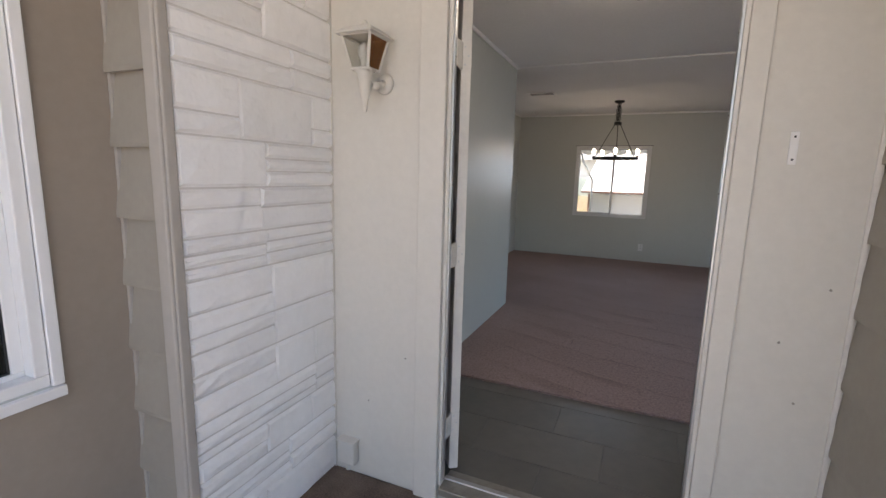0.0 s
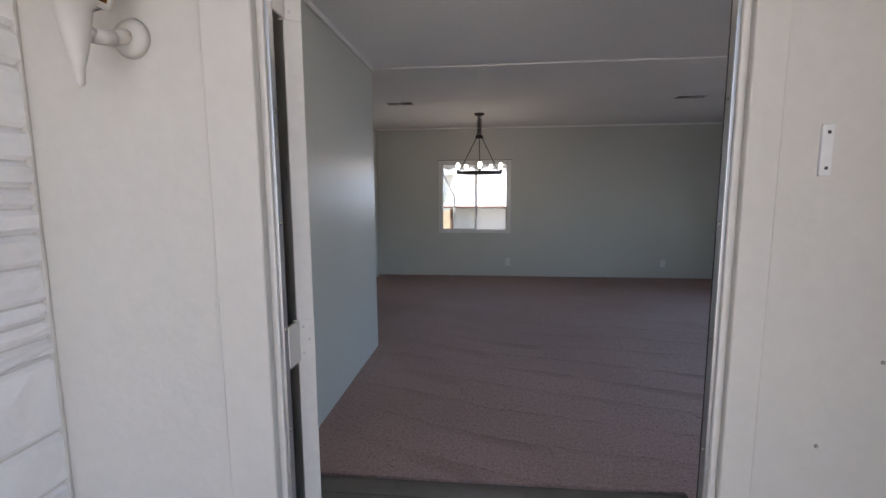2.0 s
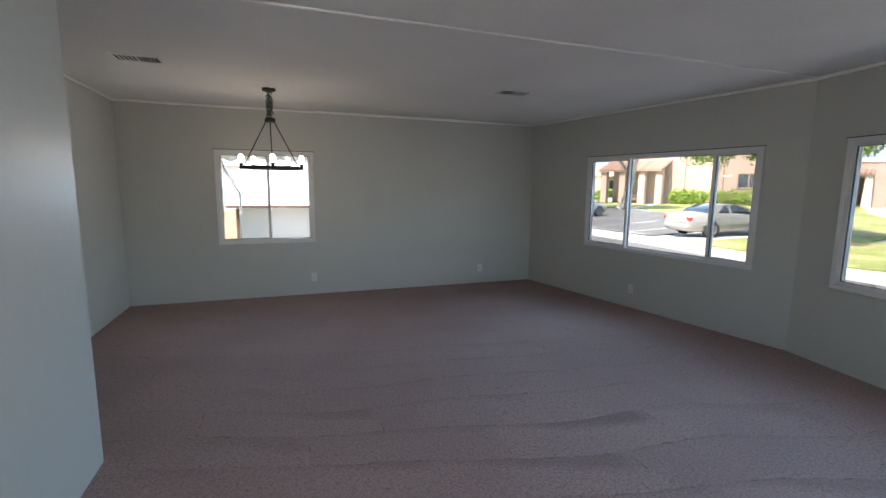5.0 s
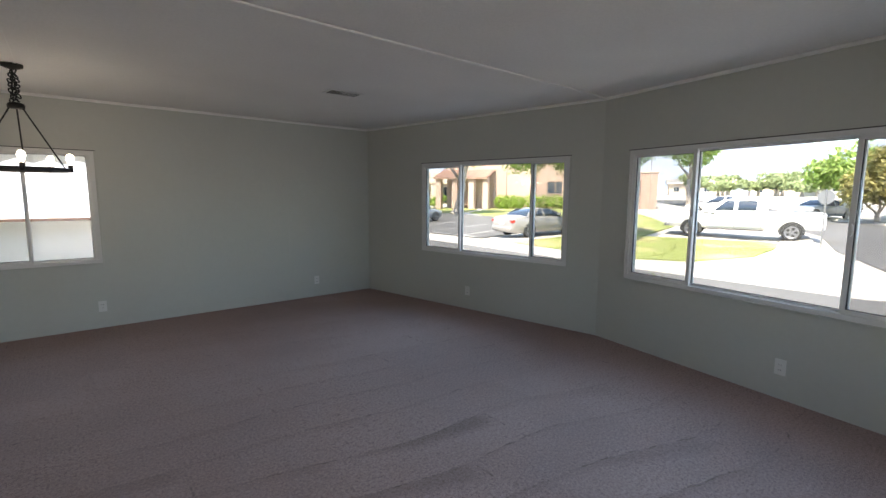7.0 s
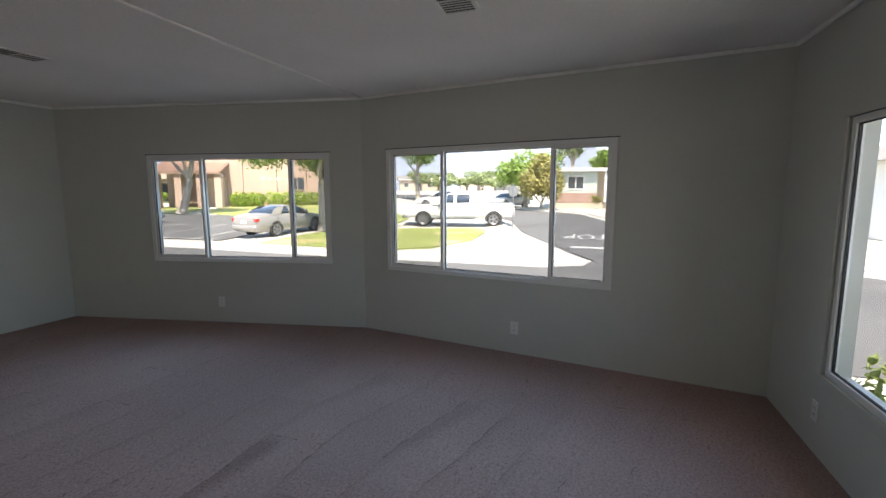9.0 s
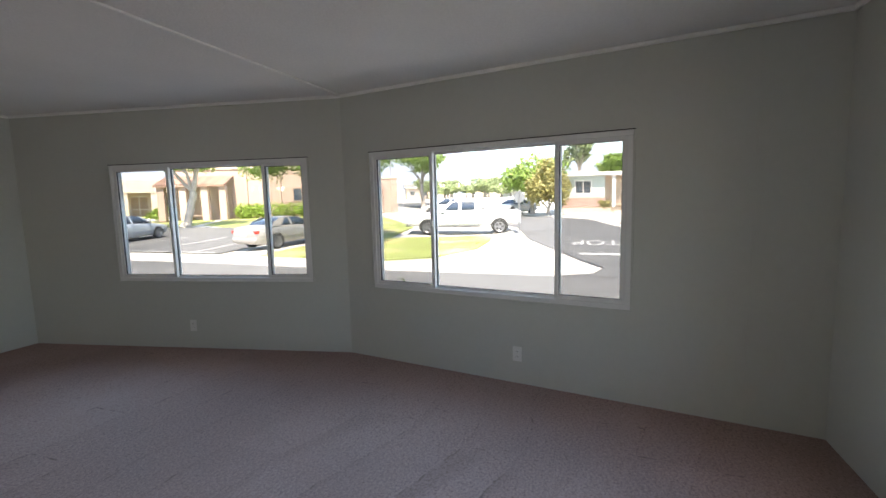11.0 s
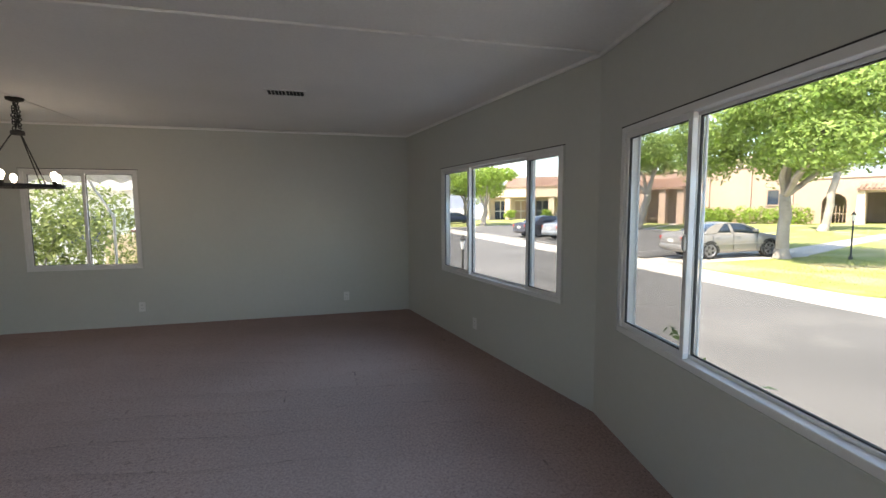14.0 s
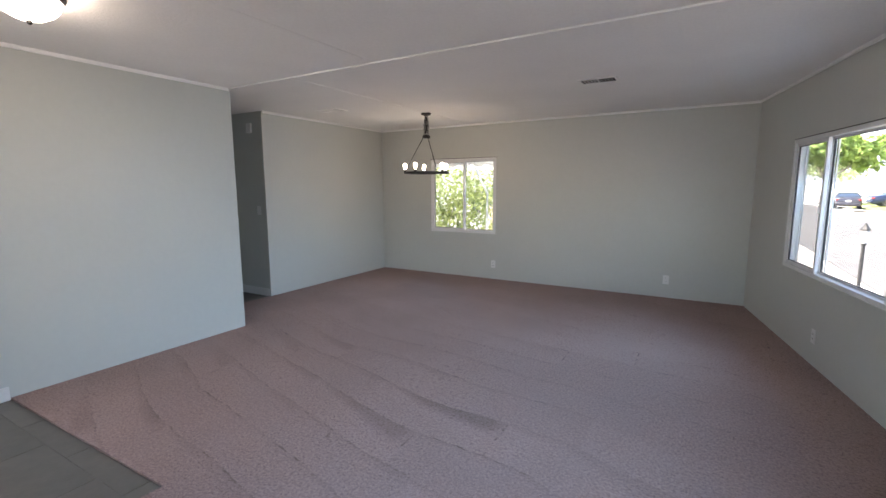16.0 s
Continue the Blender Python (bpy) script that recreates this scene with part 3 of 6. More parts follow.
# ---- windows ----
def slider(name, m, w, h, splits, label, deep=0.008, handle=True, screens=False, glass=GLASS):
    """Vinyl slider in a hole w x h. Frame: x along the hole, y to the room, z up."""
    t = thing(name, label, "window", m, kind="structure")
    f = 0.036
    back = -0.085 if splits else -0.032
    part("window_frame", boxes(((0, back, 0), (w, deep, f)), ((0, back, h - f), (w, deep, h)), ((0, back, f), (f, deep, h - f)), ((w - f, back, f), (w, deep, h - f)), bevel=0.004), VINYL, t)
    # casing lip on the wall around the frame
    c = 0.014
    part("casing", boxes(((-c, 0.001, -c), (w + c, 0.011, 0)), ((-c, 0.001, 0), (0, 0.011, h)), ((w, 0.001, 0), (w + c, 0.011, h)), bevel=0.003), WALL, t)
    # dark strip on the wall draws the shadow line above the frame
    part("head_shadow_strip", boxes(((-c, 0.0005, h), (w + c, 0.004, h + 0.007))), RUBBER, t, "dark strip for the shadow line over the frame")
    edges = [0, *splits, w]
    n = len(edges) - 1
    for i in range(n):
        x0, x1 = edges[i], edges[i + 1]
        gx0 = x0 + (f if i == 0 else 0.0)
        gx1 = x1 - (f if i == n - 1 else 0.0)
        moving = (n == 3 and i in (0, 2)) or (n == 2 and i == 1)
        if n == 1:
            part("pane", boxes(((gx0, -0.014, f), (gx1, -0.010, h - f))), GLASS, t).visible_shadow = False
            part("gasket", boxes(((gx0, -0.018, f), (gx0 + 0.006, -0.004, h - f)), ((gx1 - 0.006, -0.018, f), (gx1, -0.004, h - f)), ((gx0, -0.018, f), (gx1, -0.004, f + 0.006)), ((gx0, -0.018, h - f - 0.006), (gx1, -0.004, h - f))), RUBBER, t)
            continue
        y0, y1 = (-0.030, -0.002) if moving else (-0.065, -0.037)
        r = 0.030 if moving else 0.016
        a0, a1 = gx0 - (0.018 if i else 0), gx1 + (0.018 if i < n - 1 else 0)
        sash = part("sash", boxes(((a0, y0, f), (a1, y1, f + r)), ((a0, y0, h - f - r), (a1, y1, h - f)), ((a0, y0, f + r), (a0 + 0.030, y1, h - f - r)), ((a1 - 0.030, y0, f + r), (a1, y1, h - f - r)), bevel=0.003), VINYL, t)
        ym = (y0 + y1) / 2
        part("pane", boxes(((a0 + 0.030, ym - 0.002, f + r), (a1 - 0.030, ym + 0.002, h - f - r))), glass, sash).visible_shadow = False
        if moving and screens:
            e = 0.014
            sc = part("insect_screen", boxes(((a0 + 0.004 + e, -0.0795, f + e), (a1 - 0.004 - e, -0.0785, h - f - e))), SCREEN, t, "dark insect screen outside the sliding sash")
            part("screen_frame", boxes(((a0 + 0.004, -0.083, f), (a1 - 0.004, -0.075, f + e)), ((a0 + 0.004, -0.083, h - f - e), (a1 - 0.004, -0.075, h - f)), ((a0 + 0.004, -0.083, f + e), (a0 + 0.004 + e, -0.075, h - f - e)), ((a1 - 0.004 - e, -0.083, f + e), (a1 - 0.004, -0.075, h - f - e)), bevel=0.001), VINYL, sc)
        g = 0.004
        part("gasket", boxes(((a0 + 0.030, ym - 0.007, f + r), (a0 + 0.030 + g, ym + 0.007, h - f - r)), ((a1 - 0.030 - g, ym - 0.007, f + r), (a1 - 0.030, ym + 0.007, h - f - r)), ((a0 + 0.030, ym - 0.007, f + r), (a1 - 0.030, ym + 0.007, f + r + g)), ((a0 + 0.030, ym - 0.007, h - f - r - g), (a1 - 0.030, ym + 0.007, h - f - r))), RUBBER, sash)
        if moving and handle:
            hx = a1 - 0.017 if i == 0 else a0 + 0.017
            bm = lathe([(0.0001, 0), (0.016, 0), (0.013, 0.012), (0.0001, 0.014)], 14)
            bmesh.ops.transform(bm, matrix=Matrix.Translation((hx, y1, h * 0.48)) @ Matrix.Rotation(-math.pi / 2, 4, "X") @ Matrix.Diagonal((0.8, 2.6, 1, 1)), verts=bm.verts[:])
            part("latch", bm, VINYL, sash, smooth=True)
    return t


# seen from the room, x runs to the viewer's left on these lines, so splits are given from that end
wB, wC = B_S1 - B_S0, C_S1 - C_S0
slider("window_1", line_frame(APEX, NE) @ pose(B_S0, 0, B_Z0), wB, B_Z1 - B_Z0, [wB * 0.212, wB * 0.700], "white vinyl three-part slider window facing the street", screens=True)
slider("window_2", line_frame(SE, APEX) @ pose(C_S0, 0, C_Z0), wC, C_Z1 - C_Z0, [wC * 0.232, wC * 0.715], "wide white vinyl three-part slider window facing the street", screens=True)
wA = A_X1 - A_X0
slider("window_3", line_frame(NE, NW) @ pose(NE[0] - A_X1, 0, A_Z0), wA, A_Z1 - A_Z0, [wA * 0.48], "square white vinyl slider window behind the chandelier", handle=False)
wD = D_X1 - D_X0
slider("window_4", line_frame((D_X0, 0.24), (D_X1, 0.24), D_Z0), wD, D_Z1 - D_Z0, [], "large white picture window beside the front corner")
c4 = 0.055
solid("window_casing", boxes(((D_X0 - c4, 0.252, D_Z0 - c4), (D_X1 + c4, 0.268, D_Z0)), ((D_X0 - c4, 0.252, D_Z1), (D_X1 + c4, 0.268, D_Z1 + c4)), ((D_X0 - c4, 0.252, D_Z0), (D_X0, 0.268, D_Z1)), ((D_X1, 0.252, D_Z0), (D_X1 + c4, 0.268, D_Z1)), bevel=0.004), WALL, "painted casing round the picture window", "trim", "structure")


# ---- small wall and ceiling fittings ----
def outlet(m, label="white duplex wall outlet on the painted wall"):
    t = thing("wall_outlet", label, "outlet", m, "wall outlets")
    part("plate", boxes(((-0.036, 0, -0.058), (0.036, 0.006, 0.058)), bevel=0.003), PLASTIC, t)
    for z in (-0.02, 0.02):
        s = part("socket", boxes(((-0.016, 0.005, z - 0.014), (0.016, 0.009, z + 0.014)), bevel=0.003), PLASTIC, t)
        part("slot", boxes(((-0.008, 0.0085, z - 0.005), (-0.0055, 0.0095, z + 0.006)), ((0.0055, 0.0085, z - 0.005), (0.008, 0.0095, z + 0.006))), SLOT, s)
    return t


OUT_Z = 0.235
o1 = outlet(line_frame(NE, NW) @ pose(NE[0] - 0.448, 0.0, OUT_Z))
copy_thing(o1, line_frame(NE, NW) @ pose(NE[0] - 2.879, 0.0, OUT_Z))
copy_thing(o1, line_frame(APEX, NE) @ pose(along(APEX, NE, (4.08, 5.366)), 0.0, OUT_Z))
copy_thing(o1, line_frame(SE, APEX) @ pose(along(SE, APEX, (4.095, 2.087)), 0.0, OUT_Z))
copy_thing(o1, line_frame((1.06, 0.24), SE) @ pose(3.09 - 1.06, 0.0, OUT_Z))


def switch(m, label, w=0.036):
    t = thing("light_switch", label, "light switch", m, "light switches")
    part("plate", boxes(((-w, 0, -0.058), (w, 0.006, 0.058)), bevel=0.003), PLASTIC, t)
    for x in ((-0.023, 0.023) if w > 0.05 else (0.0,)):
        part("toggle", boxes(((x - 0.005, 0.005, -0.011), (x + 0.005, 0.013, 0.011)), bevel=0.002), PLASTIC, t)
    return t


switch(line_frame(HALL_S, (-0.85, 0.95)) @ pose(3.73 - 1.755, 0, 1.14), "white double light switch beside the open front door", 0.058)
switch(line_frame((-1.68, 4.76), (-4.6, 4.76)) @ pose(0.15, 0, 1.14), "white light switch on the shaded hallway wall")


solid("door_chime", boxes(((-0.045, 0.0, -0.06), (0.045, 0.03, 0.06)), bevel=0.006), PLASTIC, "small white door chime high on the hallway wall", "door chime", m=line_frame((-1.68, 4.76), (-4.6, 4.76)) @ pose(0.24, 0, 2.2))


def ceiling_vent(x, y, w=0.34, d=0.21):
    t = thing("ceiling_vent", "beige metal ceiling air register with open louvres", "vent", pose(x, y, H), "ceiling vents")
    z0, z1 = -0.009, -0.0005
    part("frame", boxes(((-w / 2, -d / 2, z0), (w / 2, -d / 2 + 0.024, z1)), ((-w / 2, d / 2 - 0.024, z0), (w / 2, d / 2, z1)), ((-w / 2, -d / 2 + 0.024, z0), (-w / 2 + 0.024, d / 2 - 0.024, z1)), ((w / 2 - 0.024, -d / 2 + 0.024, z0), (w / 2, d / 2 - 0.024, z1)), ((-0.006, -d / 2 + 0.024, z0), (0.006, d / 2 - 0.024, z1)), bevel=0.002), COVE, t)
    # dark sheet in place of the shaded duct behind the louvres
    part("backing", boxes(((-w / 2 + 0.02, -d / 2 + 0.02, -0.003), (w / 2 - 0.02, d / 2 - 0.02, -0.0008))), SLOT, t)
    for side, tilt in ((-1, 35), (1, -35)):
        for k in range(4):
            x = side * (0.030 + 0.029 * k)
            bm = bmesh.new()
            box(bm, (-0.0008, -d / 2 + 0.024, -0.003), (0.0008, d / 2 - 0.024, 0.003), m=pose(x, 0, -0.0055, 0, tilt, 0))
            part("slat", bm, COVE, t)
    return t


v1 = ceiling_vent(-0.905, 5.21)
copy_thing(v1, pose(2.33, 5.25, H))
copy_thing(v1, pose(2.45, 2.16, H))


def ceiling_lamp(x, y):
    t = thing("ceiling_light", "lit opal glass dome ceiling lamp with dark metal base", "ceiling light", pose(x, y, H))
    part("base", lathe([(0.03, -0.03), (0.13, -0.028), (0.155, -0.012), (0.155, -0.0005)], 28), BLACK, t, smooth=True)
    part("shade", lathe([(0.012, -0.125), (0.06, -0.118), (0.105, -0.092), (0.132, -0.055), (0.138, -0.030)], 28), DOME, t, "lit white opal glass dome", smooth=True)
    part("finial", lathe([(0.002, -0.150), (0.011, -0.144), (0.012, -0.132), (0.006, -0.122)], 12), BLACK, t, smooth=True)
    return t


ceiling_lamp(0.27, 1.87)


def chandelier(x, y):
    t = thing("chandelier", "black iron ring chandelier with five lit bulbs", "chandelier", pose(x, y, H))
    part("canopy", lathe([(0.012, -0.040), (0.035, -0.032), (0.062, -0.022), (0.066, -0.0005)], 24), BLACK, t, smooth=True)
    # a bunched chain wound on itself
    chain = bmesh.new()
    rnd = random.Random(5)
    for k in range(26):
        z = -0.045 - 0.0088 * k
        a = k * 2.4
        r = 0.010 + 0.011 * min(1, k / 9)
        c = Vector((r * math.cos(a), r * math.sin(a), z))
        m = Matrix.Translation(c) @ Euler((rnd.uniform(-0.7, 0.7), rnd.uniform(-0.7, 0.7), a)).to_matrix().to_4x4()
        for s in range(8):
            p0, p1 = 2 * math.pi * s / 8, 2 * math.pi * (s + 1) / 8
            q0 = m @ Vector((0.011 * math.cos(p0), 0, 0.019 * math.sin(p0)))
            q1 = m @ Vector((0.011 * math.cos(p1), 0, 0.019 * math.sin(p1)))
            rod(chain, q0, q1, 0.0050, seg=5)
    part("chain", chain, BLACK, t, "dark chain bunched on itself")
    part("hub", lathe([(0.012, -0.325), (0.05, -0.322), (0.052, -0.300), (0.046, -0.285), (0.012, -0.275)], 18), BLACK, t, smooth=True)
    R, ZR = 0.295, -0.775
    ring = bmesh.new()
    n = 48
    sec = [(R - 0.006, ZR - 0.014), (R + 0.006, ZR - 0.014), (R + 0.006, ZR + 0.014), (R - 0.006, ZR + 0.014)]
    loops = [[ring.verts.new((r * math.cos(2 * math.pi * i / n), r * math.sin(2 * math.pi * i / n), z)) for r, z in sec] for i in range(n)]
    for i in range(n):
        A, B = loops[i], loops[(i + 1) % n]
        for k in range(4):
            ring.faces.new((A[k], B[k], B[(k + 1) % 4], A[(k + 1) % 4]))
    part("ring", ring, BLACK, t)
    for k in range(3):
        a = radians(90 + 120 * k)
        part("rod", rod(bmesh.new(), (0.038 * math.cos(a), 0.038 * math.sin(a), -0.31), ((R - 0.006) * math.cos(a), (R - 0.006) * math.sin(a), ZR + 0.012), 0.0055, seg=8), BLACK, t)
    for k in range(5):
        a = radians(-87 + 72 * k)
        cx, cy = R * math.cos(a), R * math.sin(a)
        s = part("socket", lathe([(0.010, ZR - 0.016), (0.017, ZR - 0.012), (0.017, ZR + 0.040), (0.012, ZR + 0.044)], 14, Matrix.Translation((cx, cy, 0))), BLACK, t, smooth=True)
        part("bulb", lathe([(0.010, ZR + 0.044), (0.014, ZR + 0.058), (0.022, ZR + 0.078), (0.025, ZR + 0.094), (0.019, ZR + 0.114), (0.010, ZR + 0.124), (0.001, ZR + 0.126)], 16, Matrix.Translation((cx, cy, 0))), BULB, s, "lit warm bulb", smooth=True)
    return t


chandelier(0.0, 6.0)

# ---- entry door ----
door = thing("door_1", "white painted front door standing open against the partition", "door", pose(-0.325, 0.925, 0, 0, 0, 127), kind="structure")
# x from the hinge along the leaf, the outer face on y = -0.042, z up
leaf = part("door_leaf", boxes(((0.0, -0.042, 0.012), (0.845, 0.0, 2.03)), bevel=0.003), DOORW, door)
for pz0, pz1 in ((0.20, 0.85), (1.05, 1.85)):
    for px0, px1 in ((0.11, 0.40), (0.47, 0.75)):
        part("raised_panel", boxes(((px0, -0.048, pz0), (px1, -0.040, pz1)), bevel=0.006), DOORW, leaf)
for hz in (0.24, 1.01, 1.80):
    h = part("hinge", boxes(((-0.0025, -0.041, hz - 0.05), (0.0, 0.003, hz + 0.05)), bevel=0.001), DOORW, door, "paint-covered butt hinge")
    part("pin", rod(bmesh.new(), (-0.005, 0.005, hz - 0.052), (-0.005, 0.005, hz + 0.052), 0.006), DOORW, h)
    part("screw", boxes(*[((-0.0036, yy - 0.003, hz + dz - 0.003), (-0.0022, yy + 0.003, hz + dz + 0.003)) for yy, dz in ((-0.014, -0.033), (-0.028, 0.0), (-0.014, 0.033))]), ALU, h)
knob = lathe([(0.033, 0.0), (0.030, 0.009), (0.011, 0.012), (0.014, 0.034), (0.027, 0.046), (0.027, 0.054), (0.018, 0.064), (0.001, 0.066)], 20)
bmesh.ops.transform(knob, matrix=Matrix.Translation((0.78, -0.042, 0.90)) @ Matrix.Rotation(math.pi / 2, 4, "X"), verts=knob.verts[:])
part("door_knob", knob, BRASS, door, "polished brass knob", smooth=True)
# door lining and casing
jamb = thing("door_frame", "white worn door frame with aluminium weather strip", "door frame", kind="structure")
part("jamb", boxes(((HINGE_X, 0.842, -0.02), (DOOR_X0 + 0.016, 0.874, DOOR_H - 0.016)), bevel=0.003), DOORW, jamb)
# dark lining deepens the shade of the hinge-side gap by colour
part("hinge_gap_shade", boxes(((HINGE_X, 0.874, 0.0), (HINGE_X + 0.004, 0.949, DOOR_H - 0.016))), RUBBER, jamb, "dark lining for the shade in the hinge gap")
for hz in (0.24, 1.01, 1.80):
    part("hinge_plate", boxes(((-0.324, 0.868, hz - 0.05), (-0.319, 0.926, hz + 0.05)), bevel=0.001), DOORW, jamb, "paint-covered hinge plate")
# dark strip drawn for the dark gap beside the weather strip
part("gasket", boxes(((DOOR_X1 - 0.019, 0.872, 0.0), (DOOR_X1 - 0.0155, 0.884, DOOR_H - 0.016))), RUBBER, jamb, "dark strip along the door jamb")
part("jamb", boxes(((DOOR_X1 - 0.016, 0.842, -0.02), (DOOR_X1 + 0.034, 0.884, DOOR_H - 0.016)), bevel=0.003), DOORW, jamb)
part("jamb", boxes(((DOOR_X1 + 0.020, 0.884, -0.02), (DOOR_X1 + 0.034, 0.945, DOOR_H - 0.016)), bevel=0.003), DOORW, jamb)
part("head", boxes(((DOOR_X0, 0.842, DOOR_H - 0.016), (DOOR_X1 + 0.034, 0.955, DOOR_H)), bevel=0.003), DOORW, jamb)
for x in (DOOR_X0 + 0.016, DOOR_X1 - 0.024):
    ws = part("weather_strip", boxes(((x, 0.848, 0.0), (x + 0.008, 0.870, DOOR_H - 0.016)), bevel=0.002), ALU, jamb, "bare aluminium weather strip")
    xs_ = x + 0.008 if x < 0 else x
    for z in np.arange(0.1, 2.0, 0.24):
        s = bmesh.new()
        bmesh.ops.create_uvsphere(s, u_segments=8, v_segments=5, radius=0.004, matrix=Matrix.Translation((xs_, 0.859, z)))
        part("screw", s, THRESH, ws, smooth=True)
part("casing", boxes(((-0.452, 0.814, -0.085), (DOOR_X0 + 0.004, 0.840, DOOR_H + 0.11)), bevel=0.004), PANEL, jamb)
part("casing", boxes(((DOOR_X1 - 0.004, 0.822, -0.085), (0.675, 0.840, DOOR_H + 0.11)), bevel=0.004), PANEL, jamb)
part("casing", boxes(((DOOR_X0 + 0.004, 0.822, DOOR_H - 0.004), (DOOR_X1 - 0.004, 0.840, DOOR_H + 0.11)), bevel=0.004), PANEL, jamb)
part("sill", boxes(((DOOR_X0 + 0.016, 0.812, -0.045), (DOOR_X1 - 0.016, 0.955, -0.012)), bevel=0.004), THRESH, jamb, "worn metal threshold")
part("bottom_lip", boxes(((DOOR_X0 + 0.016, 0.880, -0.012), (DOOR_X1 - 0.016, 0.905, -0.004)), bevel=0.003), ALU, jamb)
# inside casing
part("inner_casing", boxes(((DOOR_X1 + 0.022, 0.950, -0.01), (DOOR_X1 + 0.075, 0.960, DOOR_H + 0.055)), ((HINGE_X, 0.950, DOOR_H - 0.002), (DOOR_X1 + 0.022, 0.960, DOOR_H + 0.055)), bevel=0.003), TRIM, jamb)

# ---- porch ----
PZ = -0.086
solid("porch_floor", boxes(((-1.30, -2.2, PZ - 0.12), (1.10, 0.845, PZ - 0.006))), CONCRETE, "raised concrete porch slab", "porch", "structure")
solid("porch_carpet", boxes(((-1.153, -2.0, PZ - 0.0055), (0.962, 0.838, PZ)), bevel=0.002), DOORMAT, "brown flecked outdoor carpet on the porch", "carpet", "structure")
panel_l = [((-0.897, 0.840, PZ), (DOOR_X0, 0.848, H)), ((DOOR_X1, 0.840, PZ), (0.975, 0.848, H)), ((DOOR_X0, 0.840, DOOR_H), (DOOR_X1, 0.848, H))]
solid("wall_porch_panel", boxes(*panel_l, bevel=0.001), PANEL, "white painted smooth porch panelling round the door", "wall", "structure")
for k, (px, pz) in enumerate(((-0.511, 0.541), (0.905, 1.03), (0.66, 0.62), (0.86, 0.66), (-0.70, 0.30), (0.80, 0.85))):
    s = bmesh.new()
    bmesh.ops.create_uvsphere(s, u_segments=8, v_segments=5, radius=0.0042, matrix=Matrix.Translation((px, 0.8395, pz)))
    solid("nail_head", s, THRESH, "dark nail head in the white porch panel", "nail", "", "nail heads", True)
trim_run("trim_panel_edge", (-0.897, 0.84), (-0.880, 0.84), -0.010, 0.0, PZ, H, "white caulked strip in the porch corner", PANEL, 0.003)
trim_run("trim_panel_edge_2", (0.955, 0.84), (0.968, 0.84), -0.010, 0.0, PZ, H, "worn white strip beside the lap siding", DOORW, 0.003)

# stone veneer wall, pieces of two heights laid in broken bands
SX = -0.897
stone_wall = solid("wall_stone", boxes(((-1.05, 0.115, PZ - 0.02), (SX + 0.0025, 0.838, H))), MORTAR, "white painted stone veneer wall of mixed blocks", "wall", "structure")


def stone_piece(y0, y1, z0, z1, proud, rnd):
    """One cast stone: sides, a rounded edge and an uneven hewn face."""
    y0, y1, z0, z1 = y0 + 0.0008, y1 - 0.0008, z0 + 0.0016, z1 - 0.0016
    ey, ez = 0.006, min(0.012, (z1 - z0) * 0.30)
    ny, nz = max(2, int((y1 - y0) / 0.05)), (3 if z1 - z0 > 0.09 else 2)
    bm = bmesh.new()
    grid = []
    for i in range(ny + 1):
        row = []
        for k in range(nz + 1):
            rim = i in (0, ny) or k in (0, nz)
            y = y0 + ey + (y1 - y0 - 2 * ey) * i / ny
            z = z0 + ez + (z1 - z0 - 2 * ez) * k / nz
            row.append(bm.verts.new((SX + proud + rnd.uniform(-0.0028, 0.0028) - (0.0012 if rim else -0.0012), y + (0 if rim else rnd.uniform(-0.008, 0.008)), z + rnd.uniform(-0.0018, 0.0018))))
        grid.append(row)
    for i in range(ny):
        for k in range(nz):
            bm.faces.new((grid[i][k], grid[i + 1][k], grid[i + 1][k + 1], grid[i][k + 1]))
    rim = [grid[i][0] for i in range(ny + 1)] + [grid[ny][k] for k in range(1, nz + 1)] + [grid[i][nz] for i in range(ny - 1, -1, -1)] + [grid[0][k] for k in range(nz - 1, 0, -1)]
    out = []
    for v in rim:
        y = y0 if v.co.y < y0 + ey * 1.3 else (y1 if v.co.y > y1 - ey * 1.3 else v.co.y)
        z = z0 if v.co.z < z0 + ez * 1.35 else (z1 if v.co.z > z1 - ez * 1.35 else v.co.z)
        out.append(bm.verts.new((SX + 0.001, y, z)))
    for i in range(len(rim)):
        j = (i + 1) % len(rim)
        bm.faces.new((rim[j], rim[i], out[i], out[j]))
    bmesh.ops.recalc_face_normals(bm, faces=bm.faces[:])
    return bm


rs = random.Random(11)
z = PZ
band = 0
while z < H - 0.02:
    tall = band % 2 == 0 or rs.random() < 0.25
    hgt = min(rs.uniform(0.13, 0.21) if tall else rs.uniform(0.10, 0.16), H - z)
    y = 0.115
    while y < 0.83:
        wdt = rs.uniform(0.20, 0.36) if tall else rs.uniform(0.30, 0.60)
        if 0.838 - (y + wdt) < 0.12:
            wdt = 0.838 - y
        split = rs.random()
        n = (1 if split < 0.6 else (2 if split < 0.85 else 3)) if tall else rs.choice((2, 2, 3, 3))
        zz = z
        cuts = [rs.uniform(0.7, 1.4) for _ in range(n)]
        for c in cuts:
            hh = hgt * c / sum(cuts)
            part("stone", stone_piece(y, y + wdt, zz, zz + hh, rs.uniform(0.012, 0.018) if hh > 0.09 else rs.uniform(0.011, 0.021), rs), STONE, stone_wall)
            zz += hh
        y += wdt
    z += hgt
    band += 1
corner = solid("trim_corner_board", boxes(((-0.945, 0.070, PZ), (-0.893, 0.114, H)), ((-0.893, 0.078, PZ), (-0.882, 0.112, H)), bevel=0.006), SIDTRIM, "tan painted corner board beside the stone wall", "trim", "structure")


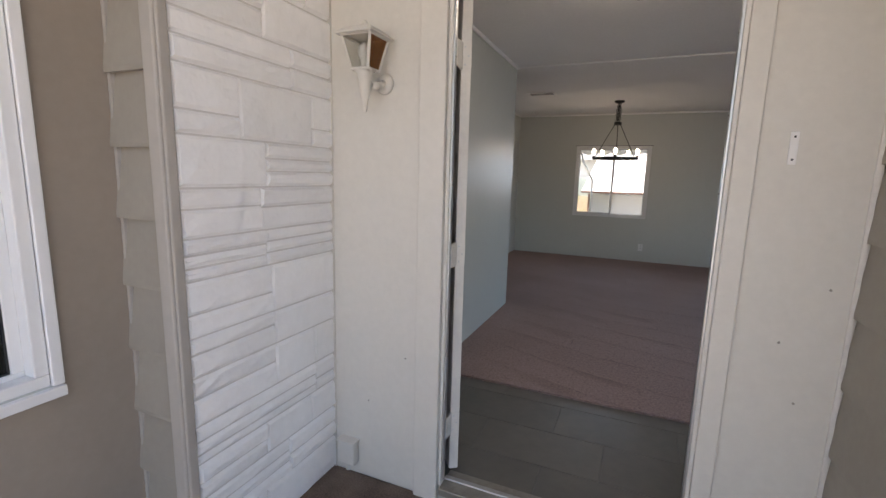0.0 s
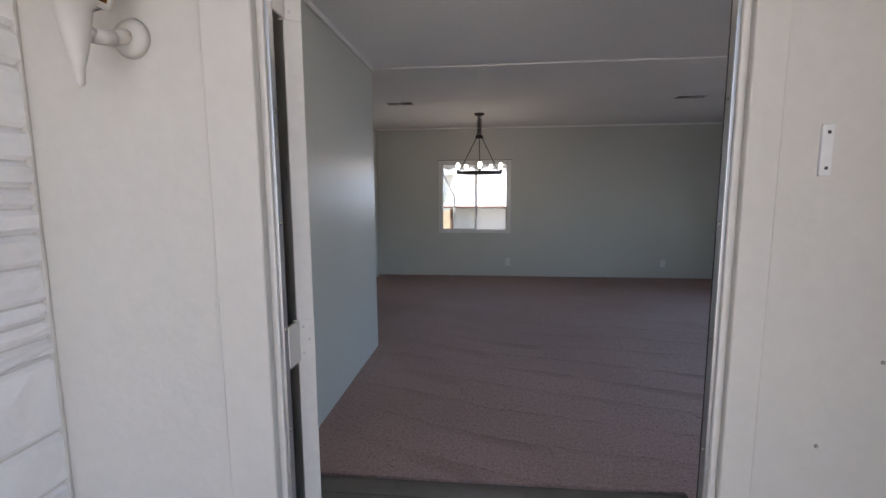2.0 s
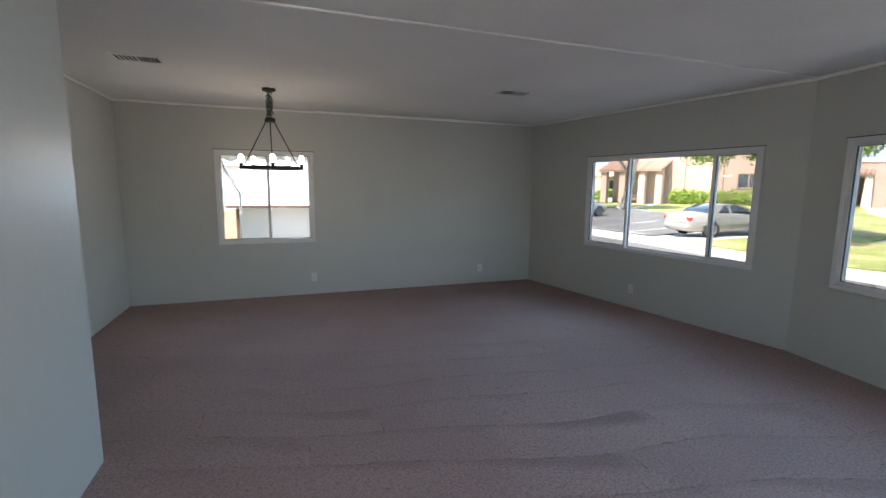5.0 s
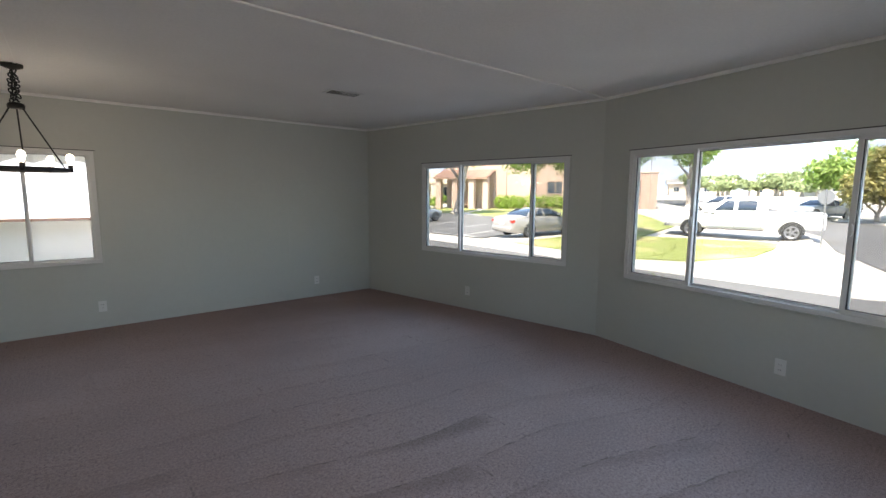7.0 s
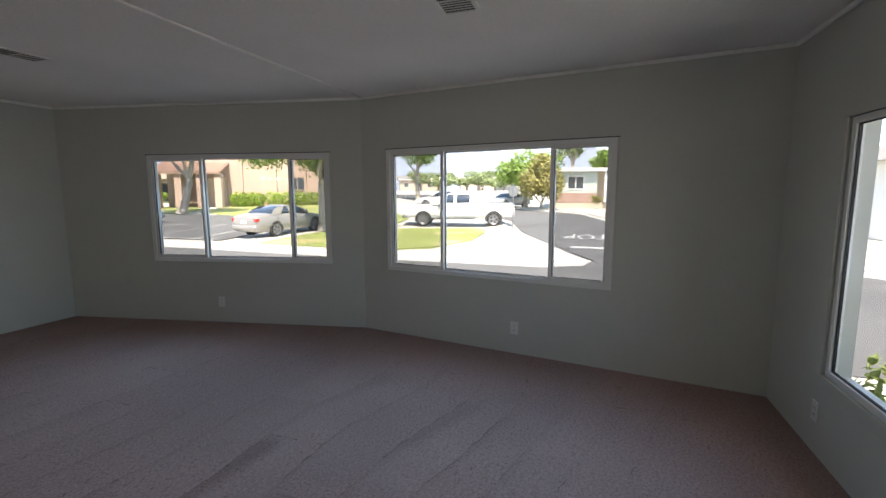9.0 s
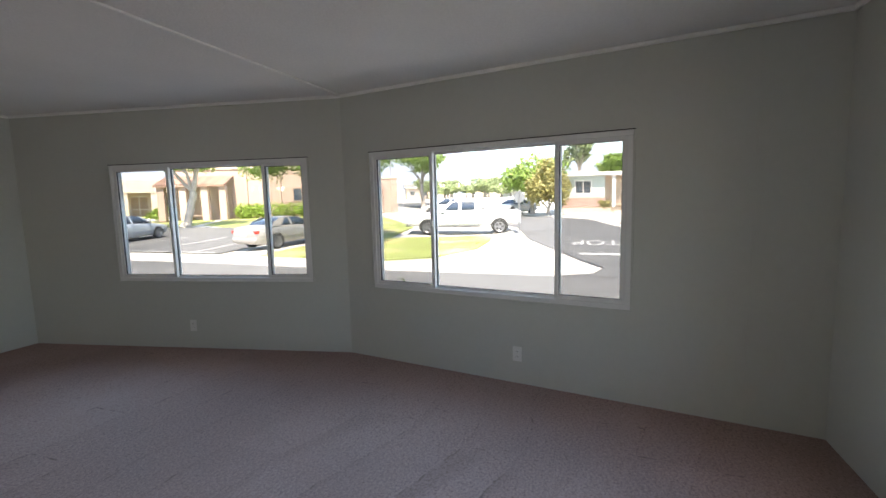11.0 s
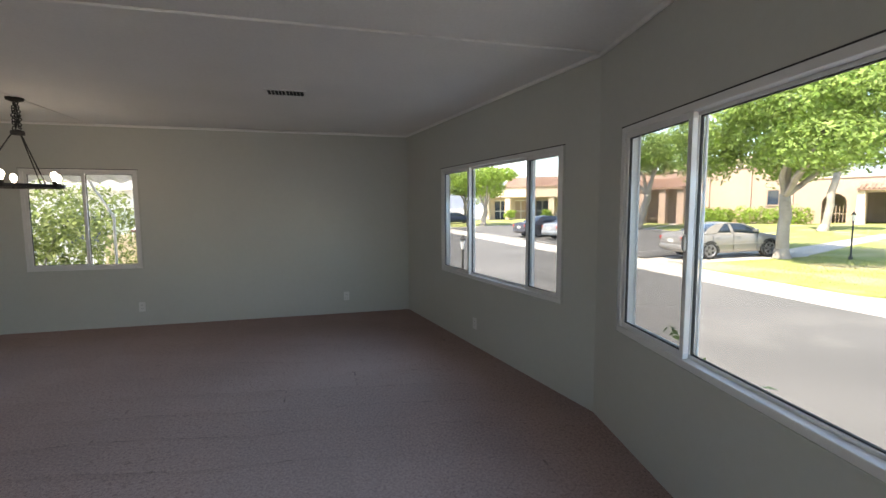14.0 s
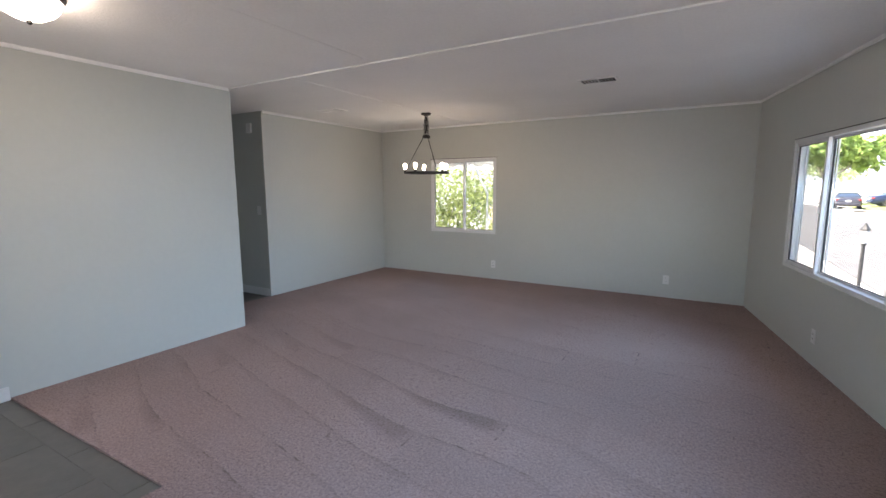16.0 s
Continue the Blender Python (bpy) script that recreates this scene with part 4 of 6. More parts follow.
# lap siding: each course a wedge, thick at the foot
def lap(length, depth, drop=0.222):
    bm = bmesh.new()
    sec = [(0.0, 0.0), (-depth, -0.004), (-depth - 0.001, 0.009), (-0.003, drop), (0.0, drop)]
    A = [bm.verts.new((0, y, z)) for y, z in sec]
    B = [bm.verts.new((length, y, z)) for y, z in sec]
    n = len(sec)
    for i in range(n):
        bm.faces.new((A[i], B[i], B[(i + 1) % n], A[(i + 1) % n]))
    bm.faces.new(A[::-1])
    bm.faces.new(B)
    bmesh.ops.recalc_face_normals(bm, faces=bm.faces[:])
    return mesh_of("siding_board", bm)


LAP_Z = [0.96 + 0.22 * k for k in range(-5, 7)]
sid_r = solid("wall_siding_east", boxes(((0.980, -0.25, PZ - 0.3), (0.990, 0.838, H))), SIDING, "tan lap siding beside the porch", "wall", "structure")
lap_r = lap(1.085, 0.016)
for z in LAP_Z:
    o = part("siding_board", lap_r, SIDING, sid_r)
    o.matrix_basis = pose(0.980, 0.838, z, 0, 0, -90)
# these courses face west: the frame is turned so that the lap stands out towards the porch
sid_l = solid("wall_siding_strip", boxes(((-1.155, 0.12, PZ), (-0.945, 0.13, H))), SIDING, "narrow strip of tan lap siding beside the stone wall", "wall", "structure")
lap_l = lap(0.21, 0.028)
for z in LAP_Z:
    o = part("siding_board", lap_l, SIDING, sid_l)
    o.matrix_basis = pose(-1.155, 0.118, z)
WX = -1.155
WIN_Y1, WIN_Y0, WIN_Z0, WIN_Z1 = -0.135, -1.15, 0.705, 1.90
wall("wall_porch_west", (WX, 0.13), (WX, -2.2), 0.10, [(0.13 - WIN_Y1, 0.13 - WIN_Y0, WIN_Z0, WIN_Z1)], BEIGE, "flat beige porch wall with a white window", z0=PZ - 0.02)
trim_run("trim_strip_corner", (WX, 0.118), (WX, 0.098), 0.0, 0.014, PZ, H, "tan trim in the siding corner", SIDTRIM, 0.003)
wE = WIN_Y1 - WIN_Y0
slider("window_5", line_frame((WX, 0.13), (WX, -2.2)) @ pose(0.13 - WIN_Y1, 0.0, WIN_Z0), wE, WIN_Z1 - WIN_Z0, [wE * 0.5], "white vinyl slider window on the beige porch wall", handle=False, glass=PORCH_GLASS)
solid("window_sill", boxes(((WX + 0.001, WIN_Y0 - 0.04, WIN_Z0 - 0.035), (WX + 0.028, WIN_Y1 + 0.03, WIN_Z0 - 0.003)), ((WX + 0.001, WIN_Y1, WIN_Z0), (WX + 0.020, WIN_Y1 + 0.03, WIN_Z1)), bevel=0.003), VINYL, "white sill and side trim of the porch window", "window", "structure")
solid("wall_room_behind", boxes(((WX - 1.6, -2.2, PZ), (WX - 1.55, 0.13, H)), ((WX - 1.55, -2.25, PZ), (WX - 0.1, -2.2, H)), ((WX - 1.55, 0.13, PZ), (WX - 0.1, 0.18, H)), ((WX - 1.6, -2.2, PZ - 0.02), (WX - 0.1, 0.13, PZ))), BEIGE, "plain room behind the porch window", "wall", "structure")


def lantern(m):
    t = thing("wall_lantern", "white porch lantern with one amber pane", "wall lamp", m)
    part("wall_plate", lathe([(0.001, 0.020), (0.022, 0.018), (0.036, 0.010), (0.042, 0.0)][::-1], 22, Matrix.Translation((0.020, 0, 0.015)) @ Matrix.Rotation(math.pi / 2, 4, "X")), PANEL, t, smooth=True)
    arm = bmesh.new()
    pts = [(0.020, -0.015, 0.015), (0.020, -0.05, 0.0), (0.012, -0.09, -0.008), (0.0, -0.115, 0.005), (0.0, -0.115, 0.03)]
    for a, b in zip(pts, pts[1:]):
        rod(arm, a, b, 0.015, seg=12)
    part("arm", arm, PANEL, t, smooth=True)
    part("tail", lathe([(0.002, -0.108), (0.008, -0.102), (0.010, -0.075), (0.017, -0.045), (0.024, -0.01), (0.030, 0.035), (0.046, 0.045)], 16, Matrix.Translation((0, -0.115, 0))), PANEL, t, smooth=True)
    z0, z1, a, b = 0.047, 0.165, 0.037, 0.062
    for i in range(4):
        s0, s1 = ((1, 1), (-1, 1), (-1, -1), (1, -1))[i], ((1, 1), (-1, 1), (-1, -1), (1, -1))[(i + 1) % 4]
        p = lambda s, r, z: (s[0] * r, -0.115 + s[1] * r, z)
        part("cage_bar", rod(bmesh.new(), p(s0, a, z0), p(s0, b, z1), 0.006, seg=6), PANEL, t)
        part("cage_bar", rod(bmesh.new(), p(s0, a, z0), p(s1, a, z0), 0.006, seg=6), PANEL, t)
        part("cage_bar", rod(bmesh.new(), p(s0, b, z1), p(s1, b, z1), 0.007, seg=6), PANEL, t)
    for i in range(4):
        s0, s1 = ((1, 1), (-1, 1), (-1, -1), (1, -1))[i], ((1, 1), (-1, 1), (-1, -1), (1, -1))[(i + 1) % 4]
        g = bmesh.new()
        f = g.faces.new([g.verts.new((s[0] * r, -0.115 + s[1] * r, z)) for s, r, z in ((s0, a, z0), (s1, a, z0), (s1, b, z1), (s0, b, z1))])
        ext = bmesh.ops.extrude_face_region(g, geom=[f])
        bmesh.ops.translate(g, vec=-f.normal * 0.002, verts=[v for v in ext["geom"] if isinstance(v, bmesh.types.BMVert)])
        amb = i == 3
        part("pane", g, AMBER if amb else CLEAR, t, "amber glass pane" if amb else "")
    part("bulb", lathe([(0.012, 0.05), (0.014, 0.075), (0.026, 0.105), (0.024, 0.13), (0.010, 0.148), (0.001, 0.15)], 14, Matrix.Translation((0, -0.115, 0))), PLASTIC, t, smooth=True)
    roof = bmesh.new()
    rings = [(0.080, 0.165), (0.080, 0.170), (0.056, 0.190), (0.036, 0.200), (0.012, 0.205)]
    prev = None
    for r, z in rings:
        ring = [roof.verts.new((sx * r, -0.115 + sy * r, z)) for sx, sy in ((1, 1), (-1, 1), (-1, -1), (1, -1))]
        if prev:
            for i in range(4):
                roof.faces.new((prev[i], prev[(i + 1) % 4], ring[(i + 1) % 4], ring[i]))
        else:
            roof.faces.new(ring[::-1])
        prev = ring
    roof.faces.new(prev)
    part("roof", roof, PANEL, t)
    part("finial", lathe([(0.012, 0.203), (0.008, 0.210), (0.011, 0.216), (0.006, 0.224), (0.001, 0.227)], 12, Matrix.Translation((0, -0.115, 0))), PANEL, t, smooth=True)
    return t


lantern(pose(-0.640, 0.84, 1.677))
hold = thing("plate_holder", "small white metal number plate holder with two screws", "bracket", pose(0.762, 0.84, 1.44))
part("plate", boxes(((-0.011, -0.006, -0.048), (0.011, 0.0, 0.048)), bevel=0.002), TRIM, hold)
part("screw", boxes(((-0.003, -0.008, 0.030), (0.003, -0.006, 0.036)), bevel=0.001), SLOT, hold)
part("screw", boxes(((-0.003, -0.008, -0.036), (0.003, -0.006, -0.030)), bevel=0.001), SLOT, hold)
ob_ = thing("outdoor_outlet", "white painted outdoor outlet box low on the porch panel", "outlet", pose(-0.80, 0.84, 0.03))
part("box", boxes(((-0.045, -0.045, -0.06), (0.045, 0.0, 0.055)), bevel=0.006), PANEL, ob_)
part("cover", boxes(((-0.050, -0.052, 0.05), (0.050, 0.0, 0.062)), bevel=0.004), PANEL, ob_)
part("spout", rod(bmesh.new(), (0.005, -0.03, -0.09), (0.005, -0.03, -0.06), 0.011, 0.015), PANEL, ob_)

# home's outer skin, and an unseen roof added to shade the porch and windows
roof_plan = [(-5.0, -2.6), (-1.3, -2.6), (-1.3, -1.55), (1.2, -1.55), (1.2, -0.35), (4.4, -0.35), (4.45, 0.0), (5.15, 3.726), (4.35, 7.85), (-5.0, 7.85)]
solid("roof", prism(roof_plan, H + 0.07, H + 0.28), WHITEPAINT, "unseen white flat roof, its eaves added to shade porch and rooms", "roof", "structure")
solid("porch_post", boxes(((0.90, -1.52, PZ - 0.6), (1.0, -1.42, H + 0.07)), bevel=0.01), WHITEPAINT, "white porch roof post", "post")
skirt = boxes(((-4.7, 7.34, -0.72), (3.7, 7.36, 0.0)), ((1.0, 0.10, -0.72), (3.8, 0.12, 0.0)), ((-1.3, -2.2, -0.72), (1.1, -2.18, PZ - 0.12)), ((-4.75, -2.2, -0.72), (-4.70, 7.36, H)), ((-4.7, -2.25, -0.72), (-2.7, -2.2, H)))
solid("wall_skirting", skirt, SIDING, "tan skirting and rear walls of the home", "wall", "structure")
for k, (a, b) in enumerate(((SE, APEX), (APEX, NE))):
    solid("wall_skirting_front_%d" % (k + 1), boxes(((-0.1, -WT - 0.02, -0.72), (math.dist(a, b) + 0.05, -WT + 0.01, -0.02))), SIDING, "tan front skirting of the home", "wall", "structure", m=line_frame(a, b))

# ---- outdoors: ground, roads, lawns ----
gb = bmesh.new()
xs = [-2500, -60, *CUT_X, 140, 2500]
ys = [-2500, -80, *CUT_Y, 120, 2500]
grid = [[gb.verts.new((x, y, ground_z(x, y) - 0.03)) for y in ys] for x in xs]
for i in range(len(xs) - 1):
    for j in range(len(ys) - 1):
        gb.faces.new((grid[i][j], grid[i + 1][j], grid[i + 1][j + 1], grid[i][j + 1]))
solid("ground", gb, CONCRETE, "pale sunlit concrete and dry ground", "ground", "structure")


def north_edge(x):
    return 1.95 + 0.42 * (x - 15)


def south_edge(x):
    return -3.2 + 0.21 * (x - 15)


solid("road_1", sheet([(6.4, -70), (12.5, -70), (12.5, 110), (6.4, 110)], 0.006), ASPHALT, "grey asphalt street in front of the home", "road", "structure")
far_north, far_south = [(21, 4.47), (27, 6.0), (34, 10.5), (44, 19), (60, 31)], [(34, 2.2), (40, 8), (60, 22)]
side = [(12.48, -5.5), (14.5, south_edge(14.5)), *far_south, *far_north[::-1], (16, north_edge(16)), (13.9, 1.35), (13.0, 1.6), (12.48, 2.6)]
solid("road_2", sheet(side, 0.012), ASPHALT, "grey asphalt side street meeting the street", "road", "structure")
solid("road_3", sheet([(14.4, 15.6), (24.5, 16.6), (26, 44), (14.4, 44)], 0.012), ASPHALT, "asphalt parking bays with white lines", "road", "structure")


def kerb(points, label):
    """A rolled kerb: gutter strip and raised back along a plan line."""
    bm = bmesh.new()
    sec = [(0.0, 0.0), (0.0, 0.022), (0.42, 0.03), (0.50, 0.13), (0.64, 0.145), (1.55, 0.045), (1.60, 0.0)]
    rows = []
    for i, (x, y) in enumerate(points):
        a = points[max(i - 1, 0)]
        b = points[min(i + 1, len(points) - 1)]
        d = Vector((b[0] - a[0], b[1] - a[1])).normalized()
        n = Vector((-d.y, d.x))
        rows.append([bm.verts.new((x + n.x * s, y + n.y * s, ground_z(x + n.x * s, y + n.y * s) + h - 0.03)) for s, h in sec])
    for A, B in zip(rows, rows[1:]):
        for i in range(len(sec) - 1):
            bm.faces.new((A[i], B[i], B[i + 1], A[i + 1]))
    bmesh.ops.recalc_face_normals(bm, faces=bm.faces[:])
    return solid("kerb", bm, CONCRETE, label, "kerb", "structure")


kerb([(12.5, 14.2), (12.5, 9.0), (12.5, 2.6), (13.0, 1.65), (13.9, 1.4), (15, north_edge(15)), (17, north_edge(17)), *far_north], "pale concrete kerb rounding the street corner")
kerb([(12.5, 110), (12.5, 45)], "pale concrete kerb along the street")
kerb([(6.4, -60), (6.4, 100)], "pale concrete kerb along the near side of the street")
kerb([*far_south[::-1], (16, south_edge(16)), (13.5, -6), (12.6, -12)], "pale concrete kerb on the far side of the side street")

lawn_a = [(14.3, 13.6), (14.2, 8.6), (15.2, 6.9), (17.6, 6.0), (20.3, 6.1), (22.0, 6.4), (22.5, 7.2), (21.6, 9.0), (20.4, 11.0), (19.6, 13.2)]
lawn_b = [(19.3, 14.6), (20.4, 11.2), (26, 12.2), (34, 18.5), (39.8, 21.5), (40.5, 25), (33, 33.2), (27, 30), (22.5, 20)]
lawn_c = [(14.5, 45.5), (27, 45.5), (44, 48), (30, 58), (14.5, 62)]
lawn_d = [(25.5, 30), (31, 33), (33, 37), (30, 43), (26.5, 43)]
for k, (pts, lab) in enumerate(((lawn_a, "green and straw lawn by the kerb"), (lawn_b, "green lawn before the clubhouse"), (lawn_c, "green lawn along the street"), (lawn_d, "small green lawn by the clubhouse porch"))):
    solid("lawn_%d" % (k + 1), sheet(pts, 0.022, 0.06), LAWN, lab, "lawn", "structure")
solid("pavement_1", sheet([(14.6, 13.65), (19.2, 13.25), (30, 16.6), (30.3, 17.5), (19.0, 14.5), (14.6, 14.6)], 0.028, 0.05), CONCRETE, "concrete garden path across the lawn", "pavement", "structure")


def blades(name, pts, n, label, seed):
    """Tufts of grass over a plan outline."""
    rnd = random.Random(seed)
    x0, x1 = min(p[0] for p in pts), max(p[0] for p in pts)
    y0, y1 = min(p[1] for p in pts), max(p[1] for p in pts)

    def inside(x, y):
        c = False
        for (ax, ay), (bx, by) in zip(pts, pts[1:] + pts[:1]):
            if (ay > y) != (by > y) and x < (bx - ax) * (y - ay) / (by - ay) + ax:
                c = not c
        return c
    V, F = [], []
    while len(F) < n:
        x, y = rnd.uniform(x0, x1), rnd.uniform(y0, y1)
        if not inside(x, y):
            continue
        a, w, h = rnd.uniform(0, 6.28), rnd.uniform(0.012, 0.028), rnd.uniform(0.012, 0.028)
        z = ground_z(x, y) + 0.018
        k = len(V)
        dx, dy = math.cos(a) * w, math.sin(a) * w
        V += [(x - dx, y - dy, z), (x + dx, y + dy, z), (x + dy * 0.6, y - dx * 0.6, z + h)]
        F.append((k, k + 1, k + 2))
    me = bpy.data.meshes.new(name)
    me.from_pydata(V, [], F)
    return solid(name, me, LAWN, label, "grass", "stuff")


blades("grass", lawn_a, 9000, "short grass tufts on the kerbside lawn", 3)
blades("grass", lawn_b, 9000, "short grass tufts on the clubhouse lawn", 4)

# road markings
for k, (y0, y1) in enumerate(((17.6, 18.1), (20.3, 20.8), (23.0, 23.5), (25.7, 26.2), (28.4, 28.9), (31.1, 31.6))):
    solid("parking_line", sheet([(14.6, y0 - 0.5), (14.6, y0 - 0.39), (19.6, y0 + 0.11), (19.6, y0)], 0.02), PAINTW, "white painted parking bay line", "road marking", "structure")
solid("parking_line", sheet([(14.45, 16.0), (14.57, 16.0), (14.57, 34), (14.45, 34)], 0.0205), PAINTW, "white painted line at the bay mouths", "road marking", "structure")
solid("stop_line", sheet([(16.35, 2.1), (16.35, -2.4), (16.75, -2.4), (16.75, 2.1)], 0.02), PAINTW, "white painted stop line on the asphalt", "road marking", "structure")
tx = bpy.data.curves.new("stop_lettering", "FONT")
tx.body, tx.align_x, tx.align_y, tx.size, tx.extrude = "STOP", "CENTER", "CENTER", 1.0, 0.002
tx.materials.append(PAINTW)
to = new("stop_lettering", tx)
to.matrix_basis = pose(19.9, 1.35, ground_z(19.9) + 0.02, 0, -1.72, 0) @ pose(0, 0, 0, 0, 0, 90) @ Matrix.Diagonal((0.95, 2.1, 1, 1))
tagged(to, "white painted word on the side street asphalt", "road marking", "", "structure")


# ---- plants ----
def leaf_mesh(name, lobes, n, size, seed):
    """Many small folded leaves scattered through overlapping lobes, denser at their skins."""
    rg = np.random.RandomState(seed)
    w = np.array([l[3] * l[4] * l[5] for l in lobes]) ** 0.67
    pick = rg.choice(len(lobes), n, p=w / w.sum())
    L = np.array(lobes)[pick]
    d = rg.normal(size=(n, 3))
    d /= np.linalg.norm(d, axis=1)[:, None]
    r = rg.uniform(0.35, 1.0, n) ** 0.45
    # break the outline up into clumps
    wob = 1 + 0.16 * np.sin(d[:, 0] * 7 + pick) * np.cos(d[:, 2] * 6 + pick * 2) + 0.10 * np.sin(d[:, 1] * 13 + pick)
    c = L[:, :3] + d * L[:, 3:6] * (r * wob)[:, None]
    s = size * rg.uniform(0.6, 1.4, n)
    u = rg.normal(size=(n, 3))
    u /= np.linalg.norm(u, axis=1)[:, None]
    nrm = d * 0.7 + rg.normal(size=(n, 3)) * 0.5 + np.array([0, 0, 0.35])
    v = np.cross(nrm, u)
    v /= np.linalg.norm(v, axis=1)[:, None] + 1e-9
    u = np.cross(v, nrm)
    u /= np.linalg.norm(u, axis=1)[:, None] + 1e-9
    nrm /= np.linalg.norm(nrm, axis=1)[:, None]
    k = s[:, None]
    P = np.stack([c - u * k, c - v * k * 0.45 + nrm * k * 0.12, c + u * k, c + v * k * 0.45 + nrm * k * 0.12], 1).reshape(-1, 3)
    F = [(4 * i, 4 * i + 1, 4 * i + 2, 4 * i + 3) for i in range(n)]
    me = bpy.data.meshes.new(name)
    me.from_pydata(P.tolist(), [], F)
    return me


def limb(bm, a, b, r0, r1, bend, rnd, n=5):
    """One tapering crooked tube."""
    a, b = Vector(a), Vector(b)
    ax = (b - a).normalized()
    u = ax.orthogonal().normalized()
    v = ax.cross(u)
    seg = 9
    prev = None
    for i in range(n + 1):
        f = i / n
        c = a.lerp(b, f) + Vector((rnd.uniform(-1, 1), rnd.uniform(-1, 1), rnd.uniform(-0.3, 0.3))) * bend * math.sin(math.pi * f)
        q = r0 + (r1 - r0) * f
        ring = [bm.verts.new(c + (u * math.cos(2 * math.pi * k / seg) + v * math.sin(2 * math.pi * k / seg)) * q * (1 + 0.08 * math.sin(k * 2.3 + i))) for k in range(seg)]
        if prev:
            for k in range(seg):
                bm.faces.new((prev[k], prev[(k + 1) % seg], ring[(k + 1) % seg], ring[k]))
        prev = ring
    bm.faces.new(prev)


def tree(x, y, trunk_h, trunk_r, crown, n, size, material, label, seed, lean=(0, 0), branches=5, name="tree"):
    rnd = random.Random(seed)
    z = ground_z(x, y)
    t = thing(name, label, "tree", pose(x, y, z), "street trees")
    bm = bmesh.new()
    fork = (lean[0], lean[1], trunk_h)
    limb(bm, (0, 0, -0.05), (lean[0] * 0.3, lean[1] * 0.3, 0.35), trunk_r * 1.6, trunk_r * 1.05, 0.01, rnd, 3)
    limb(bm, (lean[0] * 0.3, lean[1] * 0.3, 0.33), fork, trunk_r * 1.06, trunk_r * 0.8, trunk_r * 0.4, rnd, 5)
    part("trunk", bm, BARK, t, smooth=True)
    lobes = sorted(crown, key=lambda l: -l[3])[:branches]
    for l in lobes:
        b = bmesh.new()
        limb(b, (fork[0], fork[1], fork[2] - 0.1), (l[0] * 0.9, l[1] * 0.9, l[2]), trunk_r * 0.55, trunk_r * 0.14, 0.18, rnd, 5)
        part("limb", b, BARK, t, smooth=True)
    part("crown", leaf_mesh("crown", crown, n, size, seed), material, t, "dense crown of small green leaves")
    return t


def lobes_for(seed, cx, cy, cz, rx, rz, n=9):
    rnd = random.Random(seed)
    out = [(cx, cy, cz, rx * 0.62, rx * 0.62, rz * 0.7)]
    for i in range(n):
        a = 2 * math.pi * i / n + rnd.uniform(-0.3, 0.3)
        f = rnd.uniform(0.45, 0.75)
        q = rnd.uniform(0.30, 0.46)
        out.append((cx + math.cos(a) * rx * f, cy + math.sin(a) * rx * f, cz + rnd.uniform(-0.45, 0.5) * rz, rx * q, rx * q, rz * rnd.uniform(0.32, 0.5)))
    return out


tree(18.3, 13.33, 2.3, 0.20, lobes_for(21, -0.2, -0.2, 4.45, 3.5, 2.1, 14), 40000, 0.078, LEAF, "broad green shade tree with a thick pale trunk on the lawn", 21, (0.1, 0.1), 6)
tree(30.5, 20.6, 3.4, 0.20, lobes_for(22, 0.4, 0, 5.0, 2.0, 1.5, 7), 4500, 0.12, LEAF, "slim leaning shade tree before the clubhouse", 22, (0.5, -0.3), 4)
tree(25.0, 29.6, 2.6, 0.27, lobes_for(23, -0.3, 0.2, 5.9, 3.8, 2.3, 11), 14000, 0.12, LEAF, "green spreading tree with crooked limbs by the parking bays", 23, (0.6, -0.4), 5)
tree(18.7, 45.5, 2.1, 0.26, lobes_for(24, 0, 0, 4.4, 3.8, 2.0, 9), 7000, 0.15, LEAF_Y, "bright green rounded street tree", 24, (0.2, 0), 5)
tree(13.5, 58.0, 2.4, 0.3, lobes_for(25, 0, 0, 5.2, 4.0, 2.6, 9), 3500, 0.3, LEAF, "dark green street tree far up the street", 25, (0, 0), 4)
tree(22.0, 62.0, 2.4, 0.3, lobes_for(26, 0, 0, 5.0, 4.4, 2.4, 9), 3500, 0.3, LEAF, "green street tree far up the street", 26, (0, 0), 4)
tree(46.5, 19.6, 2.6, 0.24, lobes_for(27, 0, 0, 5.0, 3.0, 1.9, 8), 5000, 0.14, LEAF, "green round-headed tree beyond the driveway", 27, (0.2, 0.2), 5)
tree(38.3, 5.4, 0.6, 0.14, lobes_for(28, 0, 0, 2.9, 2.1, 2.5, 10), 5200, 0.16, LEAF_O, "russet and green bushy tree beside the pale house", 28, (0, 0), 3)
tree(40.5, 7.0, 1.4, 0.18, lobes_for(29, 0, 0, 3.7, 2.8, 2.2, 8), 4200, 0.18, LEAF, "green tree behind the russet tree", 29, (0, 0), 3)
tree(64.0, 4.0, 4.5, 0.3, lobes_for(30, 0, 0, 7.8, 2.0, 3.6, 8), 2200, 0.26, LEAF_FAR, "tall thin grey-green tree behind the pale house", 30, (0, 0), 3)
tree(70.0, -1.0, 3.0, 0.3, lobes_for(31, 0, 0, 5.2, 3.6, 2.0, 8), 2200, 0.3, LEAF, "green tree behind the pale house", 31, (0, 0), 3)
